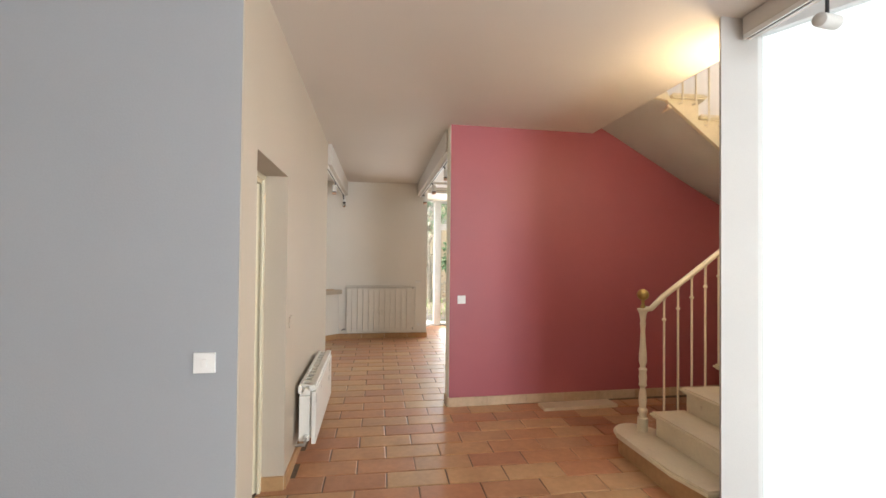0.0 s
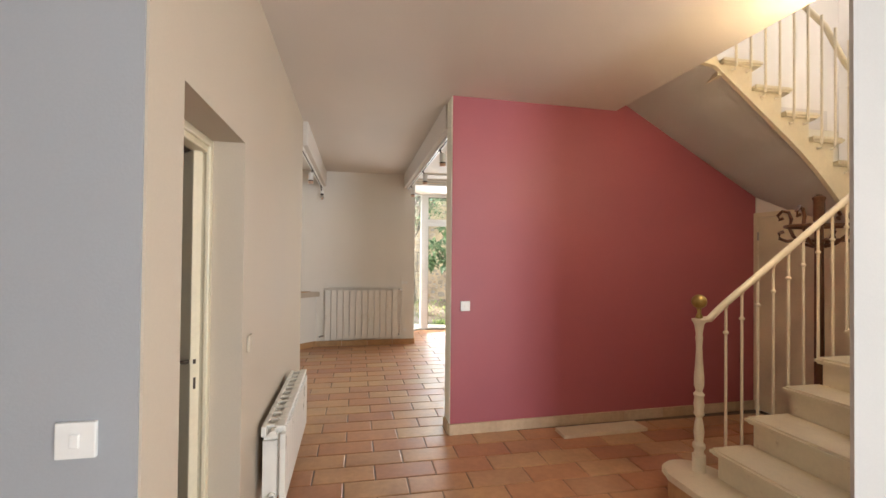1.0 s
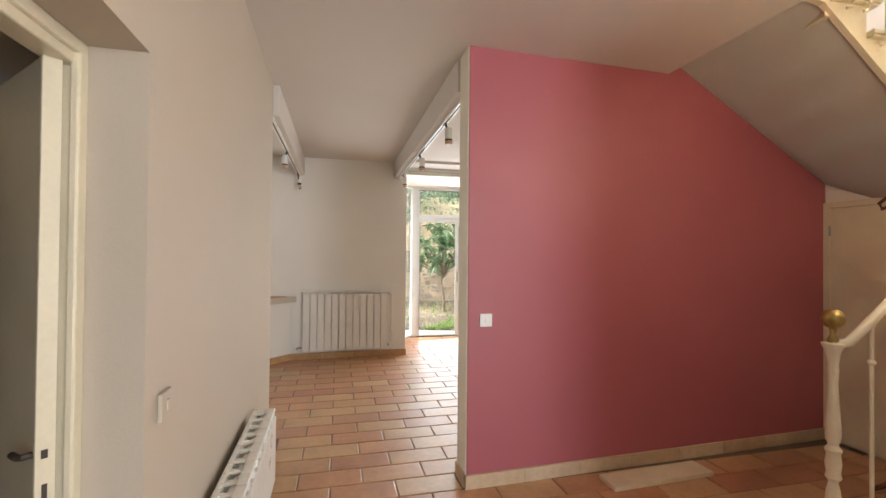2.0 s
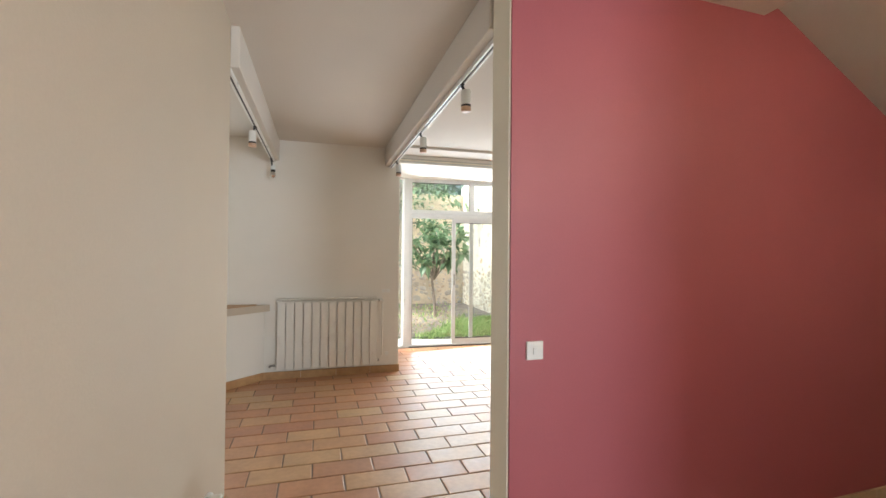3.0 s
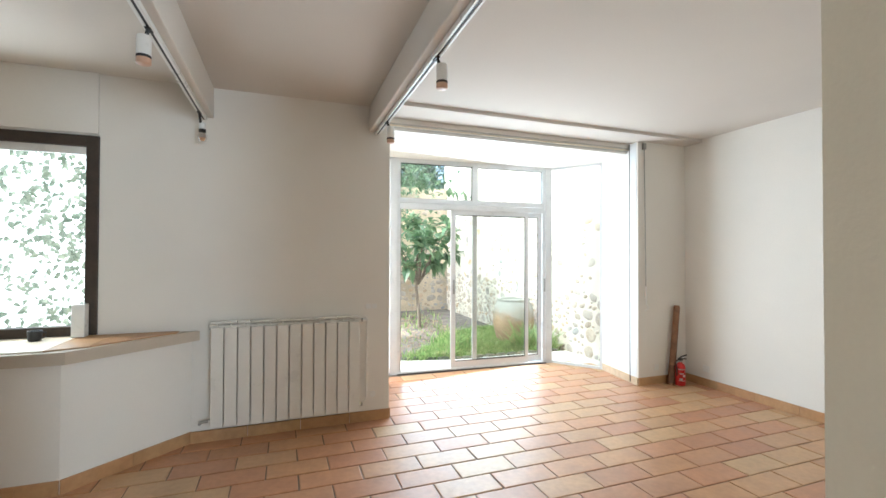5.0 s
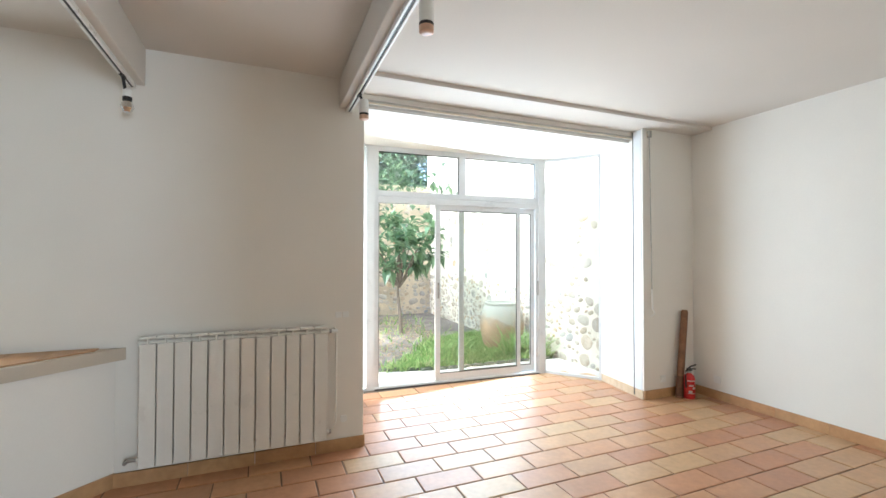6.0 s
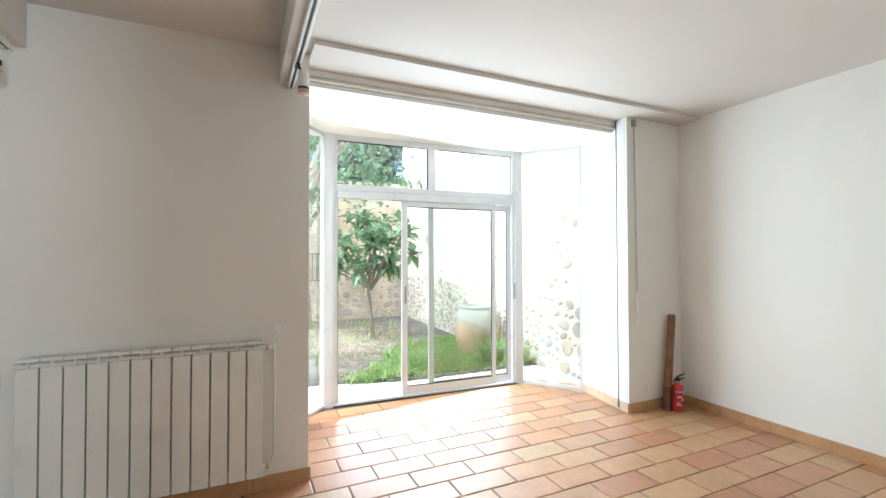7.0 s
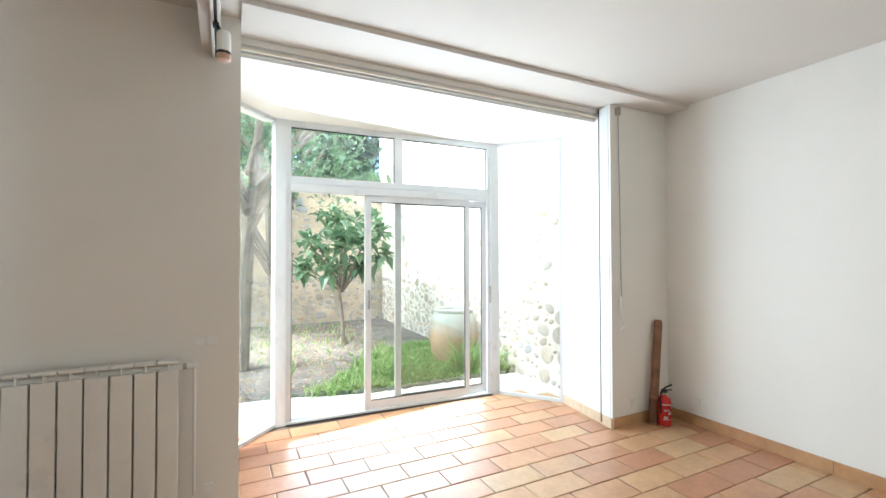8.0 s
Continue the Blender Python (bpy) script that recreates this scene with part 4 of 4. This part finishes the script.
def gp(s, o):
    v = GA + GT * s + GN * o
    return (v.x, v.y)


GL = (GB - GA).length
fr = prism(B(), [gp(GL - 0.06, 0.02), gp(GL, 0.02), gp(GL, 0.08), gp(GL - 0.06, 0.08)], 0, CEIL)
prism(fr, [gp(0.0, 0.02), gp(GL - 0.06, 0.02), gp(GL - 0.06, 0.08), gp(0.0, 0.08)], 0, 0.05)
prism(fr, [gp(0.0, 0.02), gp(GL - 0.06, 0.02), gp(GL - 0.06, 0.08), gp(0.0, 0.08)], 2.75, CEIL)
under("window_frame", fr, M_ALU, fw)
g = under("pane", prism(B(), [gp(0.0, 0.048), gp(GL - 0.06, 0.048), gp(GL - 0.06, 0.052), gp(0.0, 0.052)], 0.05, 2.75), M_GLASS, fw)
g.visible_shadow = False
# emissive panel close behind the pane, stands in for blown-out daylight
structure("backdrop", prism(B(), [gp(-0.02, 0.10), gp(GL + 0.3, 0.10), gp(GL + 0.3, 0.13), gp(-0.02, 0.13)], -0.08, 3.2), M_WHITEGLOW, "glowing white panel standing in for the bright outside of the front window", "backdrop")

# ---- garden ----
structure("ground", box(B(), (-250, 9.5, -0.35), (250, 300, -0.10)), M_EARTH, "earth covered with dry leaves", "ground")
structure("ground_front", box(B(), (2.26, -30, -0.35), (60, 2.1, -0.10)), M_PAVE, "pale paved forecourt", "ground")
terrace = structure("terrace", prism(B(), [(-4, 8.25), (0.69, 8.25), (0.69, 9.02), (1.15, 9.46), (3.46, 9.36), (3.9, 8.8), (4.3, 8.8), (4.2, 10.0), (2.2, 10.05), (1.3, 10.3), (-4, 10.6)], -0.30, -0.045), M_PAVE, "pale stone terrace", "terrace")
rng = random.Random(4)


def stone_mesh(seed):
    r = random.Random(seed)
    bm = B()
    bmesh.ops.create_icosphere(bm, subdivisions=2, radius=0.5)
    for v in bm.verts:
        n = noise.noise(v.co * 1.9 + Vector((seed * 3.1, 0, 0)))
        v.co *= 1 + 0.28 * n
        v.co = Vector([math.copysign(min(abs(c), 0.43), c) for c in v.co])
    return mesh_of("stone", bm, M_STONE, True)


SM = [stone_mesh(k) for k in range(7)]


def rubble(wall, count_parts, spots):
    """Rubble stones set in a wall: parts first, the rest one joined field."""
    rest_v, rest_f = [], []
    for n, (m, sz) in enumerate(spots):
        me = SM[n % 7]
        if n < count_parts:
            ob = new("stone", me)
            ob.parent = wall
            ob.matrix_local = m @ Matrix.Diagonal((*sz, 1))
        else:
            o = len(rest_v)
            mm = m @ Matrix.Diagonal((*sz, 1))
            rest_v += [tuple(mm @ v.co) for v in me.vertices]
            rest_f += [tuple(o + i for i in p.vertices) for p in me.polygons]
    if rest_v:
        me = bpy.data.meshes.new("stone_field")
        me.from_pydata(rest_v, [], rest_f)
        me.materials.append(M_STONE_REST)
        ob = tagged(new("stone_field", me), "", "", "", "stuff")
        ob.parent = wall


gw = structure("wall_garden_east", prism(B(), [(4.22, 8.76), (4.42, 16.2), (4.9, 16.2), (4.9, 8.76)], -0.2, 5.0), M_MORTAR, "pale rubble stone garden wall", "wall")


def scatter(length, low, high, n_low, n_high):
    """Uneven rubble: places (along, up, width, tall) that keep clear of one another."""
    out = []
    for zone, count, tries in ((low, n_low, n_low * 14), (high, n_high, n_high * 6)):
        got = 0
        for _ in range(tries):
            if got >= count:
                break
            w = rng.choice((0.07, 0.10, 0.13, 0.17, 0.21, 0.26)) * rng.uniform(0.8, 1.15)
            h = w * rng.uniform(0.5, 0.85)
            a, z = rng.uniform(0, length), rng.uniform(*zone)
            if all(abs(a - q[0]) > (w + q[2]) * 0.46 or abs(z - q[1]) > (h + q[3]) * 0.46 for q in out):
                out.append((a, z, w, h))
                got += 1
    return out


sp = []
for s, z, w, h in scatter(7.2, (-0.1, 0.95), (0.95, 3.0), 420, 150):
    sp.append((pose(4.225 + 0.027 * s, 8.8 + s, z, rng.uniform(-30, 30), 0, rng.uniform(-6, 6)), (0.045 if z < 0.95 else 0.03, w * 1.05, h * 1.1)))
sp.sort(key=lambda q: q[0].translation.y)
rubble(gw, 290, sp)
gb = structure("wall_garden_north", box(B(), (-14, 16.0, -0.2), (4.45, 16.5, 3.4)), M_OCHRE, "old rubble stone garden wall in half shade", "wall")
sp = []
for s, z, w, h in scatter(6.6, (-0.08, 1.0), (1.0, 3.3), 330, 160):
    sp.append((pose(-2.2 + s, 16.01, z, 0, rng.uniform(-25, 25), rng.uniform(-5, 5)), (w * 1.1, 0.06, h * 1.1)))
rubble(gb, 0, sp)
gr = tagged(empty("window_grille", (2.0, 15.96, 1.2)), "rusty iron grille in the garden wall", "grille")
for k in range(5):
    part("iron_bar", rod(B(), (-0.2 + k * 0.1, 0, -0.3), (-0.2 + k * 0.1, 0, 0.35), 0.012, seg=6), M_BROWNFR, gr)
for z in (-0.3, 0.35):
    part("cross_bar", box(B(), (-0.24, -0.012, z - 0.012), (0.24, 0.012, z + 0.012)), M_BROWNFR, gr)

# kerb stones along the lawn
KM = SM[3].copy()
KM.materials.clear()
KM.materials.append(surface("dark mossy stone", (0.15, 0.17, 0.12), 0.95, 0.35, 6.0, 30.0, 0.6))
kerb = tagged(empty("border_stones", (2.0, 10.1, -0.1)), "row of dark weathered border stones before the grass", "border")
bpy.context.view_layer.update()
for k in range(16):
    t = k / 15
    x = 1.25 + 2.75 * t
    y = 10.36 - 0.30 * min(1, t * 2.4)
    ob = new("stone", KM)
    ob.parent = kerb
    ob.matrix_parent_inverse = Matrix.Translation((-2.0, -10.1, 0.1))
    ob.matrix_basis = pose(x, y, -0.05, 0, 0, rng.uniform(-20, 20)) @ Matrix.Diagonal((0.21, 0.11, 0.09, 1))


def blades(name, region, count, h0, h1, mat, label, cat):
    v, f = [], []
    for _ in range(count):
        x, y = region(rng)
        clump = noise.noise(Vector((x * 3.2, y * 3.2, 0.7)))
        h = rng.uniform(h0, h1) * (1 + 0.9 * clump)
        a = rng.uniform(0, 6.28)
        wd = rng.choice((0.006, 0.009, 0.016))
        c, s = math.cos(a) * wd, math.sin(a) * wd
        lx, ly = rng.gauss(0.5 * clump, 0.55) * h, rng.gauss(-0.2, 0.5) * h
        o = len(v)
        v += [(x - c, y - s, -0.1), (x + c, y + s, -0.1), (x + lx * 0.4 + c * 0.8, y + ly * 0.4 + s * 0.8, -0.1 + h * 0.6), (x + lx * 0.4 - c * 0.8, y + ly * 0.4 - s * 0.8, -0.1 + h * 0.6), (x + lx, y + ly, -0.1 + h)]
        f += [(o, o + 1, o + 2, o + 3), (o + 3, o + 2, o + 4)]
    me = bpy.data.meshes.new(name)
    me.from_pydata(v, [], f)
    me.materials.append(mat)
    return tagged(new(name, me), label, cat, "", "stuff")


def lawn(r):
    while True:
        x, y = r.uniform(1.5, 4.2), r.uniform(10.15, 12.3)
        if x > 1.95 + (y - 10.2) * 0.75 + r.uniform(-0.5, 0.3):
            return x, y


blades("grass", lawn, 17000, 0.05, 0.16, M_GRASS, "bright green grass and weeds by the garden wall", "grass")
blades("tall_weeds", lambda r: (r.gauss(3.92, 0.16), r.gauss(10.45, 0.12)), 700, 0.15, 0.45, M_GRASS, "tuft of tall green weeds before the jar", "weeds")
blades("weeds", lambda r: (r.uniform(1.2, 3.8), r.uniform(11.3, 15.8)), 600, 0.04, 0.14, M_GRASS, "sparse low weeds over the earth", "weeds")
v, f = [], []
for _ in range(5200):
    x, y = rng.uniform(-1.0, 3.4), rng.uniform(10.4, 15.5)
    a, w = rng.uniform(0, 6.28), rng.uniform(0.02, 0.05)
    o = len(v)
    v += [(x + w * math.cos(a), y + w * math.sin(a), -0.095 + rng.uniform(0, 0.02)), (x - w * 0.4 * math.sin(a), y + w * 0.4 * math.cos(a), -0.085), (x - w * math.cos(a), y - w * math.sin(a), -0.095), (x + w * 0.4 * math.sin(a), y - w * 0.4 * math.cos(a), -0.09)]
    f.append((o, o + 1, o + 2, o + 3))
me = bpy.data.meshes.new("fallen_leaves")
me.from_pydata(v, [], f)
me.materials.append(pieces("fallen leaf", [(0.0, (0.35, 0.26, 0.16)), (0.5, (0.50, 0.42, 0.30)), (1.0, (0.25, 0.17, 0.10))], 0.9, per_island=True))
tagged(new("fallen_leaves", me), "dry fallen leaves on the earth", "leaves", "", "stuff")


def leaf_quad(v, f, p, d, up, L, w):
    """One folded leaf from p along d."""
    side = d.cross(up)
    if side.length < 1e-3:
        side = Vector((1, 0, 0))
    side.normalize()
    n = side.cross(d).normalized()
    o = len(v)
    droop = -0.25 * L * Vector((0, 0, 1))
    v += [tuple(p), tuple(p + d * L * 0.45 + side * w + n * w * 0.35), tuple(p + d * L * 0.5), tuple(p + d * L * 0.45 - side * w + n * w * 0.35), tuple(p + d * L + droop)]
    f += [(o, o + 1, o + 2), (o + 1, o + 4, o + 2), (o, o + 2, o + 3), (o + 3, o + 2, o + 4)]


def tree(name, at, trunk_pts, radii, limbs, clusters, leaf_len, per, label):
    th = tagged(empty(name, at), label, "tree")
    part("trunk", tube(B(), trunk_pts, radii, 9), M_BARK, th, "", True)
    for pts, r in limbs:
        part("limb", tube(B(), pts, r, 7), M_BARK, th, "", True)
    v, f = [], []
    for c, spread in clusters:
        for _ in range(per):
            d = Vector((rng.gauss(0, 1), rng.gauss(0, 1), rng.gauss(0.25, 0.7))).normalized()
            p = Vector(c) + Vector((rng.gauss(0, 1), rng.gauss(0, 1), rng.gauss(0, 0.8))) * spread
            leaf_quad(v, f, p, d, Vector((0, 0, 1)), leaf_len * rng.uniform(0.6, 1.15), leaf_len * rng.uniform(0.17, 0.27))
    me = bpy.data.meshes.new("crown")
    me.from_pydata(v, [], f)
    me.materials.append(M_LEAF)
    ob = new("crown", me)
    ob.parent = th
    return th


# loquat: whorls of long leaves at the twig ends
TX, TY = 2.66, 13.1
clus, limbs = [], []
for k in range(40):
    a = rng.uniform(0, 6.28)
    z = 1.30 + 1.05 * rng.random()
    r = (0.95 - 0.5 * abs(z - 1.65)) * math.sqrt(rng.random())
    c = (r * math.cos(a), r * math.sin(a), z)
    clus.append((c, 0.04))
    if k % 3 == 0:
        limbs.append(([(0.02, 0, 0.95), (c[0] * 0.5, c[1] * 0.5, 0.6 * z + 0.35), c], [0.02, 0.013, 0.006]))
tree("loquat_tree", (TX, TY, -0.1), [(0.05, 0, 0), (0.03, 0.02, 0.45), (-0.03, 0, 0.9), (0.0, 0.02, 1.5), (0.02, 0, 2.1)], [0.045, 0.036, 0.03, 0.024, 0.01], limbs, clus, 0.34, 13, "young loquat tree with long glossy green leaves")


def shade_tree(at, h, lean, seed, n):
    r = random.Random(seed)
    tr = [(0, 0, 0), (lean * 0.2, 0.05, h * 0.25), (lean * 0.5, 0, h * 0.5), (lean, 0.1, h * 0.8), (lean * 1.1, 0.1, h)]
    lm, cl = [], []
    for k in range(9):
        a = r.uniform(0, 6.28)
        z0 = h * r.uniform(0.25, 0.6)
        e = (lean * 0.6 + 1.3 * math.cos(a), 1.3 * math.sin(a), z0 + h * r.uniform(0.25, 0.45))
        lm.append(([(lean * 0.4, 0, z0), ((lean * 0.4 + e[0]) / 2 + 0.1, e[1] / 2, z0 * 0.4 + e[2] * 0.6), e], [0.06, 0.04, 0.015]))
    for k in range(n):
        a = r.uniform(0, 6.28)
        d = 1.9 * math.sqrt(r.random())
        cl.append(((lean + d * math.cos(a), d * math.sin(a), h * r.uniform(0.5, 1.15)), 0.22))
    tree("garden_tree", at, tr, [0.11, 0.09, 0.075, 0.05, 0.02], lm, cl, 0.19, 34, "grey-trunked garden tree with loose leafy crown, tallest one added unseen for shade")


# added tree, its crown out of view, keeps sun off the bay floor
shade_tree((-1.3, 10.75, -0.1), 6.2, 0.1, 11, 190)
shade_tree((1.0, 12.0, -0.1), 4.6, 0.25, 3, 16)
shade_tree((1.75, 14.9, -0.1), 4.8, -0.3, 5, 70)
shade_tree((-0.2, 15.4, -0.1), 5.0, 0.3, 7, 70)

v, f = [], []
for _ in range(15000):
    p = Vector((rng.uniform(-9, 5.5), rng.uniform(18.0, 20.5), 0))
    p.z = 2.2 + 5.2 * rng.random() ** 0.8
    if noise.noise(p * 0.55) > -0.4:
        d = Vector((rng.gauss(0, 1), rng.gauss(0, 1), rng.gauss(0, 0.8))).normalized()
        leaf_quad(v, f, p, d, Vector((0, 0, 1)), rng.uniform(0.3, 0.6), rng.uniform(0.09, 0.16))
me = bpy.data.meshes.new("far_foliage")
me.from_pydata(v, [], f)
# leaf colours lightened to carry the washed-out haze over the garden
me.materials.append(leafy("far leaf paled for haze", [(0.0, (0.24, 0.34, 0.22)), (0.5, (0.36, 0.46, 0.33)), (1.0, (0.50, 0.56, 0.44))], 0.6, 0.4))
tagged(new("far_foliage", me), "far trees behind the garden wall, coloured pale for haze", "trees", "", "stuff")

# glazed clay jar by the wall
jar = tagged(empty("garden_jar", (3.80, 10.95, -0.1)), "large weathered terracotta garden jar", "jar")
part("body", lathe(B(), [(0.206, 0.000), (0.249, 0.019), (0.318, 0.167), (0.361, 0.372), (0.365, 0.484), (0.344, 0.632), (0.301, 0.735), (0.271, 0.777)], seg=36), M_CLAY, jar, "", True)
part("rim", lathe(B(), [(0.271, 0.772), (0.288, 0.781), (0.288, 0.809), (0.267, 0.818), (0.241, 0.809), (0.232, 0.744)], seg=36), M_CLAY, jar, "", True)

# emissive panel in place of a sunlit wall outside the kitchen window, climber before it
structure("backdrop_kitchen", box(B(), (-12, 13.0, -0.2), (-2.6, 13.1, 6.0)), glow("warm white glow sheet", (1.0, 1.0, 0.95), 0.32), "glowing pale panel standing in for the sunlit wall outside the kitchen window", "backdrop")
# loose leaves imitate dappled sun; their pale colour holds the glare
v, f = [], []
for _ in range(7500):
    p = Vector((rng.uniform(-6.5, -0.9), 11.13 + rng.uniform(-0.5, 0.5), 0.0))
    p.z = rng.uniform(-0.1, 3.9)
    if noise.noise(p * 1.4) + 0.12 * noise.noise(p * 5) > -0.02:
        d = Vector((rng.gauss(0, 1), rng.gauss(-0.6, 0.5), rng.gauss(-0.3, 0.8))).normalized()
        leaf_quad(v, f, p, d, Vector((0, -1, 0.2)), rng.uniform(0.06, 0.12), rng.uniform(0.025, 0.045))
me = bpy.data.meshes.new("climber")
me.from_pydata(v, [], f)
me.materials.append(leafy("leaf paled for sun glare", [(0.0, (0.16, 0.20, 0.15)), (1.0, (0.34, 0.38, 0.30))], 0.7, 0.45))
tagged(new("climber", me), "loose climber leaves, paled and scattered to imitate dappled sun", "climber", "", "stuff")

# ---- skirting pieces ----
skirt = tagged(empty("baseboard"), "terracotta tile skirting along the walls", "baseboard", "", "structure")


def skirting(a, b, mat, n, h=0.088, d=0.014, step=0.41):
    """Skirting tiles from a to b; n: the side on which they stand (+1: left of the way)."""
    a, b = Vector((*a, 0)), Vector((*b, 0))
    L = (b - a).length
    t = (b - a).normalized()
    nn = Vector((-t.y, t.x, 0)) * n
    s = 0.0
    while s < L - 0.01:
        e = min(L, s + step)
        p0, p1 = a + t * (s + 0.0015), a + t * (e - 0.0015)
        bm = prism(B(), [(p0.x, p0.y), (p1.x, p1.y), (p1.x + nn.x * d, p1.y + nn.y * d), (p0.x + nn.x * d, p0.y + nn.y * d)], 0.0, h)
        part("skirting_tile", bm, mat, skirt)
        s = e


skirting((0.686, 4.290), (3.775, 4.385), M_SKIRT_PALE, -1)
skirting((0.692, 4.49), (0.692, 4.300), M_SKIRT_PALE, -1)
skirting((-0.588, 2.91), (-0.619, 5.1), M_SKIRT, -1)
skirting((-0.588, 2.91), (-0.735, 2.91), M_SKIRT, 1)
skirting((-0.62, 5.3), (-0.62, 5.1), M_SKIRT, 1)
skirting((-0.715, 7.985), (0.868, 7.998), M_SKIRT, -1)
skirting((-1.325, 7.432), (-0.715, 7.998), M_SKIRT, -1)
skirting((-4.0, 7.432), (-1.325, 7.432), M_SKIRT, -1)
skirting((0.868, 8.0), (0.868, 8.93), M_SKIRT, -1)
skirting((3.86, 8.70), (3.76, 8.0), M_SKIRT_PALE, -1)
skirting((3.76, 8.0), (4.466, 8.0), M_SKIRT, -1)
skirting((4.48, 8.0), (4.48, 4.56), M_SKIRT, -1)
skirting((0.70, 4.495), (4.47, 4.545), M_SKIRT, 1)

# ---- floor tiles ----
PX, PY, TW, TH = 0.409, 0.2072, 0.400, 0.1985


def tile_mesh(k):
    r = random.Random(60 + k)
    bm = B()
    hw, hh, c = TW / 2, TH / 2, 0.006
    j = [r.uniform(-0.0025, 0.0025) for _ in range(8)]
    q = [(-hw + j[0], -hh + j[1]), (hw + j[2], -hh + j[3]), (hw + j[4], hh + j[5]), (-hw + j[6], hh + j[7])]
    a = [bm.verts.new((x, y, -0.007)) for x, y in q]
    b = [bm.verts.new((x, y, -0.0025)) for x, y in q]
    t = [bm.verts.new((x - math.copysign(c, x), y - math.copysign(c, y), r.uniform(-0.0004, 0.0006))) for x, y in q]
    for lo, hi in ((a, b), (b, t)):
        for i in range(4):
            bm.faces.new((lo[i], lo[(i + 1) % 4], hi[(i + 1) % 4], hi[i]))
    bm.faces.new(t)
    return mesh_of("tile", bm, M_TILE)


TM = [tile_mesh(k) for k in range(8)]
floor_ob = bpy.data.objects["floor"]


def on_floor(x, y):
    if y < 2.1:
        return x < 4.1 and x < 2.1 + (2.1 - y) * 0.52
    if y < 4.3:
        return (-0.9 if y < 2.95 else -0.75) < x < 3.9
    if y < 4.5:
        return -0.75 < x < 0.75
    if y < 5.3:
        return -0.75 < x < 4.8
    if y < 8.0:
        return x < 4.8
    return x + 0.1 > 0.78 + (y - 8.93) * 0.98 and x > 0.75 and x - 0.1 < 3.9 - max(0.0, y - 8.7) * 0.83 and y < 9.3


spots = []
for row in range(-40, 26):
    yc = 4.09 + PY * (row + 0.5)
    off = 0.5 * PX if row % 2 else 0.0
    for col in range(-12, 14):
        xc = 0.475 + PX * (col + 0.5) + off
        if on_floor(xc, yc):
            spots.append((xc, yc))
near = [p for p in spots if (2.6 < p[1] < 8.2 and -0.75 < p[0] < 0.85) or (6.4 < p[1] < 9.4 and p[0] > 0.85)]
near = near[:300]
rest_v, rest_f = [], []
picked = set(near)
for n, (x, y) in enumerate(spots):
    me = TM[(n * 5 + n // 7) % 8]
    if (x, y) in picked:
        ob = new("tile", me)
        ob.parent = floor_ob
        ob.location = (x, y, 0)
        ob.rotation_euler = (0, 0, math.pi if n % 3 == 0 else 0)
    else:
        o = len(rest_v)
        rest_v += [(v.co.x + x, v.co.y + y, v.co.z) for v in me.vertices]
        rest_f += [tuple(o + i for i in p.vertices) for p in me.polygons]
me = bpy.data.meshes.new("tile_field")
me.from_pydata(rest_v, [], rest_f)
me.materials.append(M_TILE_REST)
ob = tagged(new("tile_field", me), "", "", "", "stuff")
ob.parent = floor_ob
